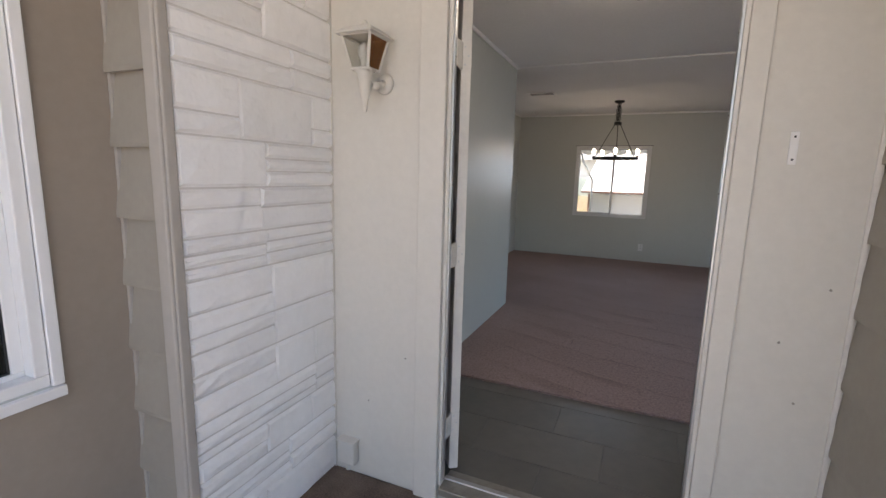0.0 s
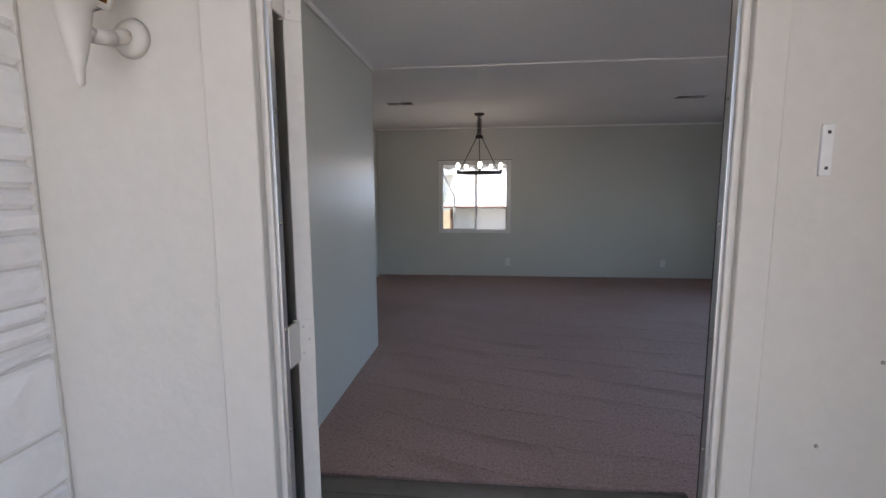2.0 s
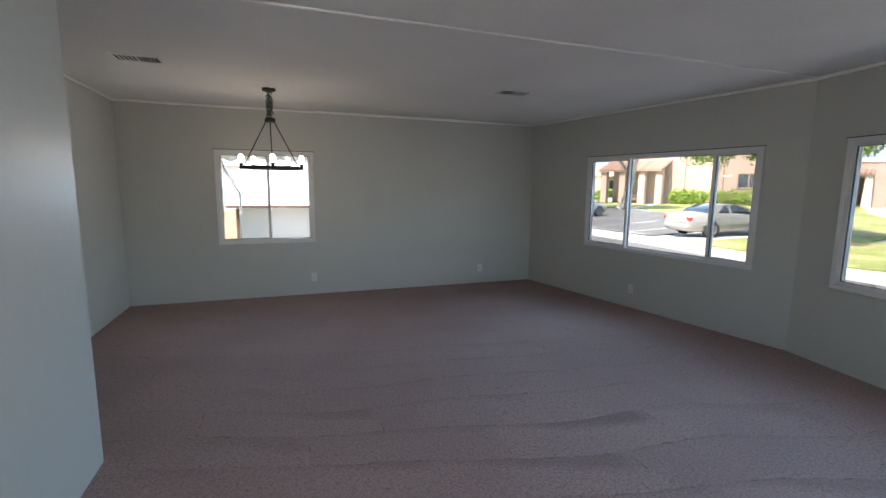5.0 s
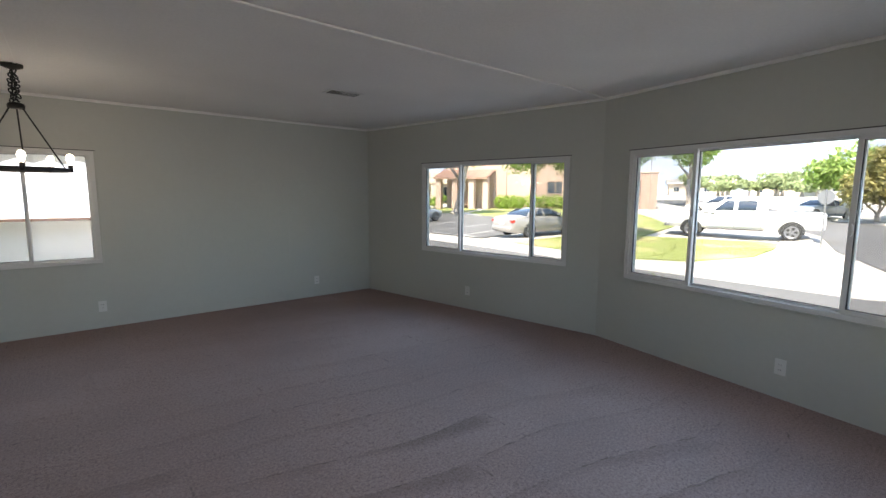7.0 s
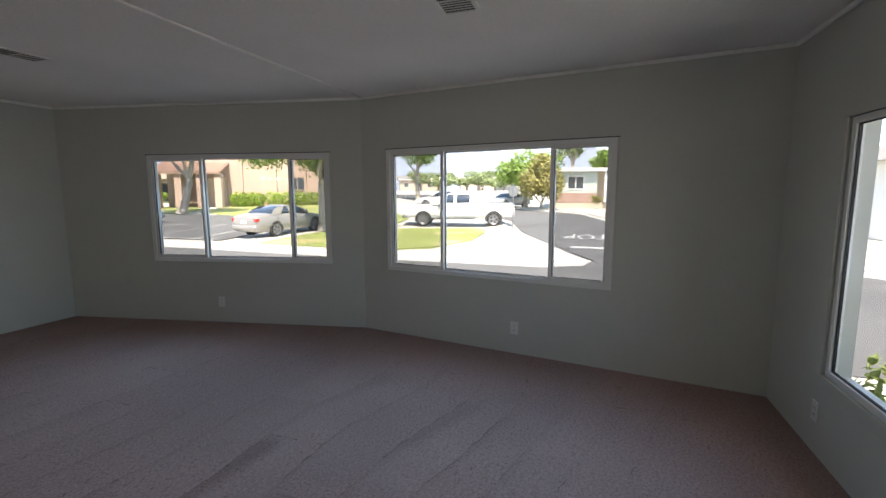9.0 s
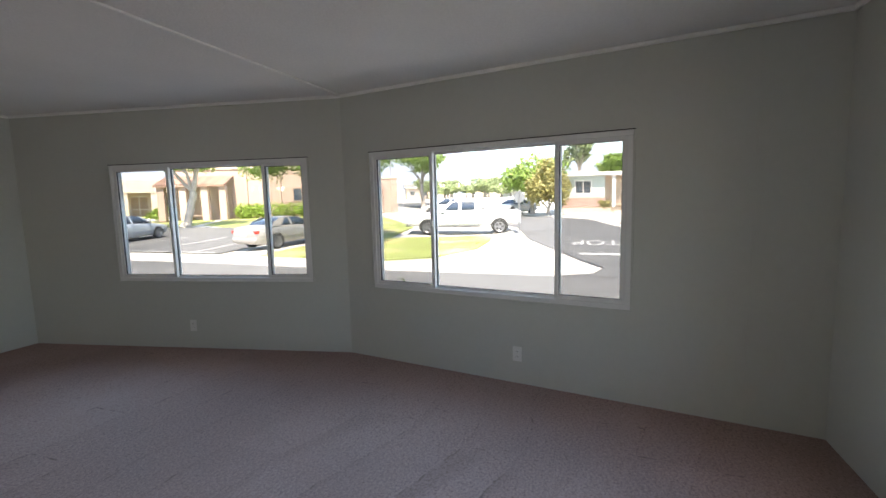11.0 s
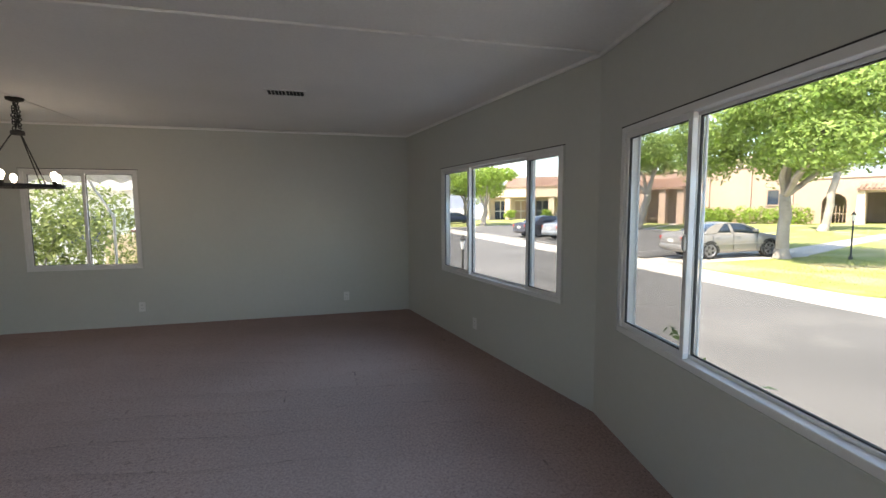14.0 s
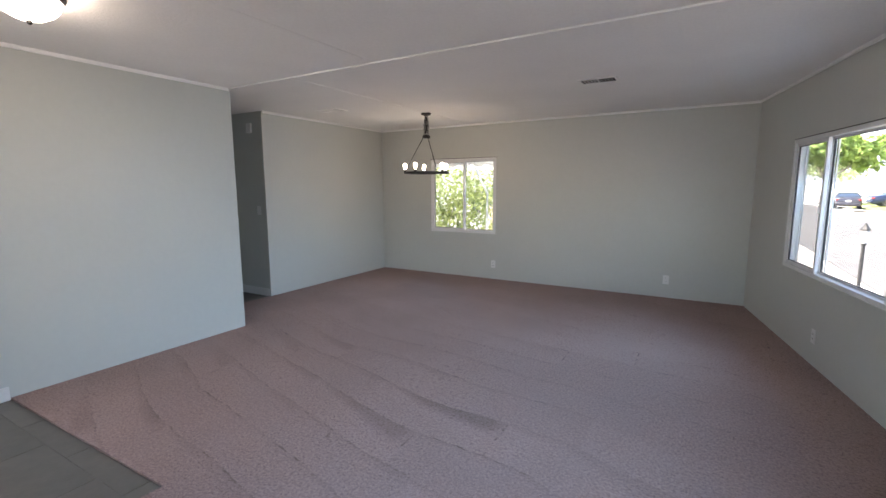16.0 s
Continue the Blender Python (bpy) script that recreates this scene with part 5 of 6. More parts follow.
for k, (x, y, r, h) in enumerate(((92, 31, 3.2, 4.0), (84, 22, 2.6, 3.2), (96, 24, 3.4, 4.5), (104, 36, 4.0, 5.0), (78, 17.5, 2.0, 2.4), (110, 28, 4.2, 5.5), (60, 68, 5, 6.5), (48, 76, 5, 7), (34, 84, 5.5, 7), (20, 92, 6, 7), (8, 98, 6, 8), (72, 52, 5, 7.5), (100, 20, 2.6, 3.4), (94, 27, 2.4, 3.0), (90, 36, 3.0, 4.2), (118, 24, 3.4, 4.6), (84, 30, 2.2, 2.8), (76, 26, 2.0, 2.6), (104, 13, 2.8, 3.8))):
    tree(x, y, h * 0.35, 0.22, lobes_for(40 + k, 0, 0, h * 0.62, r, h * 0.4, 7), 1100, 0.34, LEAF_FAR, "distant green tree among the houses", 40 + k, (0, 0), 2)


def shrub(x, y, z, lobes, n, size, material, label, seed, name="shrub", group=""):
    t = thing(name, label, "shrub", pose(x, y, z), group)
    bm = bmesh.new()
    rnd = random.Random(seed)
    for l in lobes[:6]:
        limb(bm, (l[0] * 0.3, l[1] * 0.3, 0), (l[0] * 0.8, l[1] * 0.8, l[2]), 0.03, 0.01, 0.05, rnd, 3)
    part("stem", bm, BARK, t)
    part("foliage", leaf_mesh("foliage", lobes, n, size, seed), material, t)
    return t


def hedge(a, b, h, d, n, label, seed):
    L = math.dist(a, b)
    ang = math.atan2(b[1] - a[1], b[0] - a[0])
    k = max(3, int(L / (d * 0.7)))
    rnd = random.Random(seed)
    lob = []
    for i in range(k):
        s = L * (i + 0.5) / k
        lob.append((math.cos(ang) * s, math.sin(ang) * s, h * 0.52 + rnd.uniform(-0.05, 0.05), d * 0.62, d * 0.62, h * 0.54))
    return shrub(a[0], a[1], ground_z((a[0] + b[0]) / 2, 30), lob, n, 0.10, LEAF_Y, label, seed, "hedge", "clipped hedges")


# ---- vehicles ----
def spline(keys, n):
    """Rows of numbers blended smoothly from key to key, n steps for each span."""
    out = []
    for i in range(len(keys) - 1):
        p0, p1, p2, p3 = keys[max(i - 1, 0)], keys[i], keys[i + 1], keys[min(i + 2, len(keys) - 1)]
        for k in range(n):
            f = k / n
            row = []
            for a, b, c, d in zip(p0, p1, p2, p3):
                m0, m1 = 0.35 * (c - a), 0.35 * (d - b)
                row.append((2 * f ** 3 - 3 * f * f + 1) * b + (f ** 3 - 2 * f * f + f) * m0 + (3 * f * f - 2 * f ** 3) * c + (f ** 3 - f * f) * m1)
            out.append(tuple(row))
    return out + [tuple(keys[-1])]


def loft(sections):
    """Closed skin through rings of equal length along x."""
    bm = bmesh.new()
    rows = [[bm.verts.new(p) for p in s] for s in sections]
    n = len(rows[0])
    for A, B in zip(rows, rows[1:]):
        for i in range(n):
            bm.faces.new((A[i], B[i], B[(i + 1) % n], A[(i + 1) % n]))
    bm.faces.new(rows[0])
    bm.faces.new(rows[-1][::-1])
    bmesh.ops.recalc_face_normals(bm, faces=bm.faces[:])
    return bm


def ring_section(x, w, z0, z1, crown=0.025):
    """Body section: tucked sill, full flank, rolled shoulder and a crowned top."""
    d = z1 - z0
    half = [(0.80, z0), (0.92, z0 + 0.05 * d), (0.985, z0 + 0.25 * d), (1.0, z0 + 0.52 * d), (0.985, z0 + 0.74 * d), (0.955, z0 + 0.88 * d), (0.90, z1 - 0.035 * d), (0.78, z1), (0.40, z1 + crown)]
    return [(x, -w * y, z) for y, z in half] + [(x, w * y, z) for y, z in reversed(half)]


def wheel(parent, x, y, r, w=0.21):
    side = 1 if y > 0 else -1
    rot = Matrix.Translation((x, y, r)) @ Matrix.Rotation(-side * math.pi / 2, 4, "X")
    ty = part("wheel", lathe([(r * 0.60, -w / 2), (r * 0.93, -w / 2), (r * 0.99, -w * 0.38), (r, -w / 4), (r, w / 4), (r * 0.99, w * 0.38), (r * 0.93, w / 2), (r * 0.69, w / 2), (r * 0.66, w / 2 - 0.06)], 30, rot), TYRE, parent, "black rubber tyre", smooth=True)
    part("rim", lathe([(r * 0.69, w / 2 - 0.055), (r * 0.695, w / 2 + 0.002), (r * 0.66, w / 2 + 0.006), (r * 0.60, w / 2 - 0.01), (r * 0.50, w / 2 - 0.04), (r * 0.08, w / 2 - 0.035)], 30, rot), RIM, ty)
    # dark blocks on the closed rim stand for the shaded openings between spokes
    holes = bmesh.new()
    for k in range(5):
        a = 2 * math.pi * (k + 0.5) / 5
        box(holes, (r * 0.24, -r * 0.14, w / 2 - 0.036), (r * 0.55, r * 0.14, w / 2 - 0.022), m=rot @ Matrix.Rotation(a, 4, "Z"))
    part("rim_dark_slot", holes, SLOT, ty)
    sp = bmesh.new()
    for k in range(5):
        a = 2 * math.pi * k / 5
        box(sp, (r * 0.06, -r * 0.075, w / 2 - 0.020), (r * 0.60, r * 0.075, w / 2 - 0.004), 0.006, m=rot @ Matrix.Rotation(a, 4, "Z"))
    part("spoke", sp, RIM, ty)


def flank_panel(outline, s, foot, head, zb, zt, lift=0.010):
    """A thin panel on a cabin flank: (x, z) outline laid on the slope from half width foot at zb to head at zt."""
    bm = bmesh.new()

    def at(x, z, d):
        y = foot + (head - foot) * (z - zb) / (zt - zb)
        return (x, s * (y + d), z)
    A = [bm.verts.new(at(x, z, lift)) for x, z in outline]
    B = [bm.verts.new(at(x, z, -0.02)) for x, z in outline]
    bm.faces.new(A)
    bm.faces.new(B[::-1])
    n = len(outline)
    for i in range(n):
        bm.faces.new((A[i], B[i], B[(i + 1) % n], A[(i + 1) % n]))
    bmesh.ops.recalc_face_normals(bm, faces=bm.faces[:])
    return bm


def arch_shade(x, y, z, r, s):
    """Dark crescent over a wheel, drawn for the shade in the gap between tyre and wing."""
    bm = bmesh.new()
    n = 16
    A, B = [], []
    for k in range(n + 1):
        a = math.radians(-18 + 216 * k / n)
        A.append((bm.verts.new((x + r * math.cos(a), y + s * 0.004, z + r * math.sin(a))), bm.verts.new((x + 0.55 * r * math.cos(a), y + s * 0.004, z + 0.55 * r * math.sin(a)))))
        B.append((bm.verts.new((x + r * math.cos(a), y - s * 0.03, z + r * math.sin(a))), bm.verts.new((x + 0.55 * r * math.cos(a), y - s * 0.03, z + 0.55 * r * math.sin(a)))))
    for k in range(n):
        bm.faces.new((A[k][0], A[k + 1][0], A[k + 1][1], A[k][1]))
        bm.faces.new((A[k][0], B[k][0], B[k + 1][0], A[k + 1][0]))
    bmesh.ops.recalc_face_normals(bm, faces=bm.faces[:])
    return bm


def sedan(m, paint, label, L=4.5, W=1.70, Hc=1.34):
    t = thing("car", label, "car", m, "parked cars")
    h, w = L / 2, W / 2
    keys = [(-h, w * 0.76, 0.40, 0.80), (-h + 0.06, w * 0.86, 0.30, 0.90), (-h + 0.22, w * 0.93, 0.25, 0.955), (-h + 0.75, w * 0.985, 0.22, 0.975), (-h + 1.5, w, 0.20, 0.965), (0.1, w, 0.20, 0.945), (h - 1.40, w, 0.20, 0.915), (h - 0.85, w * 0.985, 0.22, 0.83), (h - 0.35, w * 0.93, 0.24, 0.735), (h - 0.10, w * 0.82, 0.27, 0.66), (h, w * 0.68, 0.34, 0.58)]
    part("body", loft([ring_section(*k) for k in spline(keys, 4)]), paint, t, smooth=True)
    zb, foot, head = 0.93, w * 0.93, w * 0.70
    xr, xc, xa, xw = -h + 0.80, -h + 1.50, 0.30, h - 1.28
    cab = [(xr, 0.975), (xr + 0.24, 1.12), (xc - 0.08, Hc - 0.06), (xc + 0.3, Hc - 0.005), (-0.15, Hc), (xa, Hc - 0.05), (xa + 0.35, Hc - 0.20), (xw, 0.925)]

    def cab_ring(x, z1):
        z1 = max(z1, zb - 0.01)
        hw = foot + (head - foot) * max(z1 - zb, 0) / (Hc - zb)
        return [(x, -foot, zb - 0.06), (x, -hw, z1 - 0.025), (x, -hw * 0.86, z1), (x, 0, z1 + 0.012), (x, hw * 0.86, z1), (x, hw, z1 - 0.025), (x, foot, zb - 0.06)]
    part("cabin_glass", loft([cab_ring(*c) for c in spline(cab, 3)]), CARGLASS, t, "dark tinted windows", smooth=True)
    roof = [(xc - 0.12, Hc - 0.085), (xc + 0.3, Hc - 0.005), (-0.15, Hc), (xa + 0.02, Hc - 0.055)]
    part("roof", loft([[(x, -head * 1.02, z - 0.045), (x, -head * 0.88, z + 0.010), (x, 0, z + 0.024), (x, head * 0.88, z + 0.010), (x, head * 1.02, z - 0.045)] for x, z in spline(roof, 4)]), paint, t, smooth=True)
    zt = Hc - 0.03
    for s in (-1, 1):
        for o in ([(xr - 0.02, 0.93), (xr + 0.46, 0.93), (xc + 0.16, zt), (xc - 0.16, zt), (xr + 0.22, 1.12)],
                  [(-0.28, 0.93), (-0.17, 0.93), (-0.20, zt), (-0.29, zt)],
                  [(xw - 0.10, 0.93), (xw + 0.04, 0.93), (xa + 0.36, zt - 0.16), (xa + 0.02, zt), (xa - 0.08, zt)]):
            part("pillar", flank_panel(o, s, foot, head, zb, zt), paint, t)
        part("sill_strip", boxes(((-h + 0.3, s * (w - 0.012), 0.50), (h - 0.45, s * (w + 0.006), 0.545)), bevel=0.004), paint, t)
        part("tail_light", boxes(((-h + 0.005, s * w * 0.40, 0.70), (-h + 0.20, s * w * 0.90, 0.83)), bevel=0.03), REDLENS, t, "red tail light")
        part("headlight", boxes(((h - 0.32, s * w * 0.46, 0.56), (h - 0.07, s * w * 0.80, 0.66)), bevel=0.03), PLASTIC, t, "clear headlight")
        part("mirror", boxes(((xw - 0.30, s * w * 0.95, 0.94), (xw - 0.18, s * (w + 0.13), 1.05)), bevel=0.03), paint, t)
        for x in (-1.02, -0.22, xw - 0.12):
            part("door_seam", boxes(((x - 0.004, s * (w - 0.02), 0.30), (x + 0.004, s * (w + 0.0015), 0.86))), SLOT, t)
        for x in (-0.86, -0.05):
            part("door_handle", boxes(((x - 0.07, s * (w - 0.02), 0.78), (x + 0.07, s * (w + 0.016), 0.805)), bevel=0.006), paint, t)
        for x in (-h + 0.98, h - 0.90):
            part("wheel_arch", arch_shade(x, s * (w + 0.0), 0.32, 0.355, s), SLOT, t)
            wheel(t, x, s * (w - 0.095), 0.315)
    part("bumper", boxes(((-h - 0.06, -w * 0.84, 0.34), (-h + 0.2, w * 0.84, 0.56)), bevel=0.07), paint, t, smooth=True)
    part("number_plate", boxes(((-h - 0.01, -0.16, 0.62), (-h + 0.05, 0.16, 0.74))), PLASTIC, t)
    return t


def pickup(m, label):
    t = thing("pickup_truck", label, "truck", m)
    h, w = 2.90, 0.98
    keys = [(-h, w * 0.95, 0.56, 1.14), (-h + 0.06, w, 0.48, 1.17), (-1.6, w, 0.46, 1.17), (-0.95, w, 0.42, 1.165), (0.3, w, 0.42, 1.14), (1.35, w, 0.42, 1.13), (2.1, w * 0.985, 0.44, 1.10), (2.62, w * 0.96, 0.44, 1.04), (2.82, w * 0.90, 0.46, 0.98), (h, w * 0.84, 0.52, 0.90)]
    part("body", loft([ring_section(*k) for k in spline(keys, 3)]), WHITECAR, t, smooth=True)
    zb, Hc, foot, head = 1.12, 1.70, w * 0.95, 0.76
    cab = [(-0.98, 1.13), (-0.93, 1.58), (-0.80, Hc - 0.02), (-0.2, Hc), (0.45, Hc - 0.01), (0.72, Hc - 0.08), (1.40, 1.13)]

    def cab_ring(x, z1):
        hw = foot + (head - foot) * max(z1 - zb, 0) / (Hc - zb)
        return [(x, -foot, zb - 0.06), (x, -hw, z1 - 0.03), (x, -hw * 0.86, z1), (x, 0, z1 + 0.015), (x, hw * 0.86, z1), (x, hw, z1 - 0.03), (x, foot, zb - 0.06)]
    part("cabin_glass", loft([cab_ring(*c) for c in spline(cab, 3)]), CARGLASS, t, "blue tinted windows", smooth=True)
    part("roof", loft([[(x, -head * 1.03, z - 0.09), (x, -head * 0.90, z + 0.012), (x, 0, z + 0.03), (x, head * 0.90, z + 0.012), (x, head * 1.03, z - 0.09)] for x, z in spline([(-0.97, Hc - 0.06), (-0.75, Hc), (-0.2, Hc + 0.005), (0.45, Hc - 0.005), (0.76, Hc - 0.09)], 3)]), WHITECAR, t, smooth=True)
    zt = Hc - 0.04
    for s in (-1, 1):
        for o in ([(-0.99, 1.12), (-0.62, 1.12), (-0.58, 1.24), (-0.62, zt - 0.06), (-0.55, zt), (-0.94, zt)],
                  [(0.10, 1.12), (0.26, 1.12), (0.22, zt), (0.08, zt)],
                  [(1.10, 1.12), (1.42, 1.12), (0.78, zt - 0.05), (0.70, zt), (0.52, zt)],
                  [(-0.62, 1.10), (1.15, 1.10), (1.10, 1.21), (-0.60, 1.23)]):
            part("pillar", flank_panel(o, s, foot, head, zb, zt, 0.014), WHITECAR, t)
        part("mirror", boxes(((0.95, s * 0.96, 1.15), (1.09, s * 1.18, 1.34)), bevel=0.03), WHITECAR, t)
        for x in (-0.78, 0.18, 1.22):
            part("door_seam", boxes(((x - 0.006, s * (w - 0.02), 0.52), (x + 0.006, s * (w + 0.002), 1.06))), SLOT, t)
        for x in (-0.52, 0.44):
            part("door_handle", boxes(((x - 0.09, s * (w - 0.02), 0.985), (x + 0.09, s * (w + 0.02), 1.02)), bevel=0.008), SLOT, t)
        part("running_board", boxes(((-0.9, s * 0.84, 0.37), (1.2, s * 1.0, 0.42)), bevel=0.015), SLOT, t)
        part("headlight", boxes(((2.60, s * 0.56, 0.80), (2.86, s * 0.86, 1.00)), bevel=0.04), PLASTIC, t, "clear headlight")
        part("bed_rail", boxes(((-h + 0.05, s * 0.80, 1.165), (-1.0, s * 0.95, 1.205)), bevel=0.012), WHITECAR, t)
        for x in (-1.85, 1.85):
            part("wheel_arch", arch_shade(x, s * (w + 0.001), 0.38, 0.44, s), SLOT, t)
            wheel(t, x, s * (w - 0.11), 0.37, 0.26)
    part("grille", boxes(((2.84, -0.5, 0.66), (2.93, 0.5, 0.95)), bevel=0.02), SLOT, t, "dark grille")
    for z in (0.72, 0.81, 0.90):
        part("grille_bar", boxes(((2.90, -0.5, z - 0.02), (2.945, 0.5, z + 0.02)), bevel=0.006), RIM, t)
    part("bumper", boxes(((2.78, -0.92, 0.44), (2.99, 0.92, 0.62)), bevel=0.05), RIM, t, smooth=True)
    part("tailgate", boxes(((-h - 0.02, -0.80, 0.62), (-h + 0.04, 0.80, 1.14)), bevel=0.02), WHITECAR, t)
    part("bed_cover", boxes(((-h + 0.12, -0.80, 1.19), (-1.0, 0.80, 1.205)), bevel=0.005), SLOT, t)
    return t


def ground_pose(x, y, heading):
    return pose(x, y, ground_z(x, y) + 0.015, 0, -math.degrees(math.atan(0.03)) * math.cos(radians(heading)), 0) @ pose(0, 0, 0, math.degrees(math.atan(0.03)) * math.sin(radians(heading)) * 0, 0, heading)


sedan(ground_pose(17.1, 14.65, -8), SILVER, "silver four-door sedan parked with its tail to the street", 4.2, 1.62, 1.27)
sedan(ground_pose(17.6, 25.3, 9), BLUESILVER, "pale blue-grey sedan parked in a bay")
sedan(ground_pose(17.0, 28.2, 9), DARKCAR, "charcoal sedan parked beside the pale one")
sedan(ground_pose(17.9, 53.0, 2), NAVYCAR, "navy sedan parked far up the street")
sedan(ground_pose(13.6, 50.0, 80), DARKCAR, "dark car parked far up the street")
sedan(ground_pose(8.0, 60.0, 88), SILVER, "silver car far up the street")
sedan(ground_pose(41.0, 8.6, 150), BLUESILVER, "pale blue car parked under the russet tree")
pickup(ground_pose(23.7, 8.3, 104), "white crew cab pickup truck on the concrete drive")
sedan(ground_pose(36.0, 13.2, 100), WHITECAR, "white car parked behind the pickup truck", 4.6, 1.75, 1.36)

# ---- buildings ----
def arch_hole_wall(L, h, thick, arches):
    """Wall in its line frame with arched openings (centre, width, spring, top)."""
    bm = bmesh.new()
    outline = [(0, 0)]
    for c, w, spring in arches:
        outline += [(c - w / 2, 0), (c - w / 2, spring)]
        outline += [(c - w / 2 * math.cos(math.pi * k / 10), spring + w / 2 * math.sin(math.pi * k / 10)) for k in range(1, 10)]
        outline += [(c + w / 2, spring), (c + w / 2, 0)]
    outline += [(L, 0), (L, h), (0, h)]
    A = [bm.verts.new((x, 0, z)) for x, z in outline]
    B = [bm.verts.new((x, -thick, z)) for x, z in outline]
    bm.faces.new(A)
    bm.faces.new(B[::-1])
    n = len(outline)
    for i in range(n):
        bm.faces.new((A[i], B[i], B[(i + 1) % n], A[(i + 1) % n]))
    bmesh.ops.recalc_face_normals(bm, faces=bm.faces[:])
    return bm


def tile_roof(parent, x0, x1, y0, z0, y1, z1):
    """Clay roof slope from eave (y0, z0) to ridge (y1, z1): base slab and rows of barrel tiles."""
    bm = bmesh.new()
    vs = [bm.verts.new(p) for p in ((x0, y0, z0), (x1, y0, z0), (x1, y1, z1), (x0, y1, z1), (x0, y0, z0 - 0.12), (x1, y0, z0 - 0.12), (x1, y1, z1 - 0.12), (x0, y1, z1 - 0.12))]
    for f in ((0, 1, 2, 3), (7, 6, 5, 4), (0, 4, 5, 1), (1, 5, 6, 2), (2, 6, 7, 3), (3, 7, 4, 0)):
        bm.faces.new([vs[i] for i in f])
    roof = part("roof", bm, CLAY, parent, "clay tile roof slope")
    barrel = bmesh.new()
    for x in np.arange(x0 + 0.12, x1, 0.24):
        rod(barrel, (x, y0 - 0.03, z0 + 0.015), (x, y1, z1 + 0.015), 0.075, seg=6)
    part("tile_row", barrel, CLAY, roof)
    return roof


# clubhouse: frame x runs along its front from the north end, y stands out to the street
cl_a, cl_b = (31.6, 38.2), (40.6, 19.2)
CLz = ground_z(36, 30) - 0.15
club = thing("clubhouse", "tan stucco clubhouse with arches and clay tile eaves", "building", line_frame(cl_a, cl_b, CLz))
WING = 12.8
part("wall", boxes(((0, -0.35, 0), (WING, 0.0, 4.6)), bevel=0.01), STUCCO, club)
wing = arch_hole_wall(16.34 - WING, 3.45, 0.35, [(14.65 - WING, 1.35, 1.68)])
bmesh.ops.translate(wing, vec=(WING, 0, 0), verts=wing.verts[:])
part("wall", wing, STUCCO, club)
part("wall", boxes(((16.34, -0.35, 2.42), (18.46, 0.0, 3.45)), ((18.46, -0.35, 0), (20.3, 0.0, 3.45)), bevel=0.01), STUCCO, club)
part("beam", boxes(((15.95, -0.62, 2.36), (18.85, -0.352, 2.58)), bevel=0.02), STUCCO_PINK, club)
part("wall", boxes(((0, 3.0, 0), (20.3, 3.3, 3.4)), ((20.0, 0, 0), (20.3, 3, 3.4)), ((0, 0.0, 0), (0.3, 3.0, 4.4))), SHADEWALL, club, "recess behind the arches, shade put in its brown")
part("gate", boxes(*[((x - 0.015, -0.20, 0.3), (x + 0.015, -0.17, 1.5)) for x in (14.15, 14.35, 14.55, 14.75, 14.95, 15.15)], ((14.0, -0.20, 0.9), (15.3, -0.17, 0.95))), SHADEWALL, club, "brown barred gate in the arch")
part("parapet", boxes(((-0.1, -0.45, 4.55), (WING + 0.1, 0.15, 4.75)), ((WING + 0.1, -0.42, 3.42), (20.4, 0.12, 3.56)), bevel=0.03), STUCCO_PINK, club)
part("wall", boxes(((2.0, 1.0, 4.4), (WING - 1, 3.2, 5.6))), STUCCO_PINK, club, "set-back upper wall")
for x in (6.5, 9.5, 12.2):
    part("pilaster", boxes(((x - 0.12, -0.52, 0), (x + 0.12, -0.30, 4.6)), bevel=0.02), STUCCO, club)
for x in (11.45,):
    win = part("window", boxes(((x - 0.75, -0.38, 1.6), (x + 0.75, -0.36, 2.7))), CARGLASS, club, "dark glazed window")
    part("frame", boxes(((x - 0.85, -0.42, 1.5), (x + 0.85, -0.36, 1.6)), ((x - 0.85, -0.42, 2.7), (x + 0.85, -0.36, 2.8)), ((x - 0.85, -0.42, 1.6), (x - 0.75, -0.36, 2.7)), ((x + 0.75, -0.42, 1.6), (x + 0.85, -0.36, 2.7)), ((x - 0.04, -0.42, 1.6), (x + 0.04, -0.36, 2.7))), SHADEWALL, win)
tile_roof(club, 15.9, 18.9, -1.3, 2.62, -0.36, 2.95)
for x in (16.14, 18.66):
    col = bmesh.new()
    box(col, (x - 0.2, -1.15, 0), (x + 0.2, -0.75, 2.5), 0.04)
    for q in col.verts:
        q.co.x = x + (q.co.x - x) * (1.45 - 0.45 * q.co.z / 2.5)
    part("column", col, STUCCO_PINK, club)
# north porch of the clubhouse: deep tiled eave on stout columns
tile_roof(club, -0.5, 5.4, -2.7, 3.1, 0.0, 4.1)
for x in (0.0, 1.8, 3.6, 5.1):
    part("column", boxes(((x - 0.3, -2.5, 0), (x + 0.3, -1.95, 3.05)), bevel=0.05), STUCCO, club)
# darker sheet over the stucco: the porch shade is put in its colour
part("porch_wall", boxes(((0.4, -0.50, 0), (5.2, -0.36, 3.0))), SHADEWALL, club, "porch wall sheet with the shade put in its brown")
part("bench", boxes(((1.0, -1.6, 0.4), (3.2, -1.1, 0.48)), ((1.0, -1.15, 0.48), (3.2, -1.08, 0.9)), bevel=0.02), SHADEWALL, club)
part("low_roof", boxes(((0, 0.001, 4.4), (WING, 3.3, 4.5)), ((WING + 0.001, 0.001, 3.405), (20.3, 3.3, 3.5))), ROOFGREY, club)

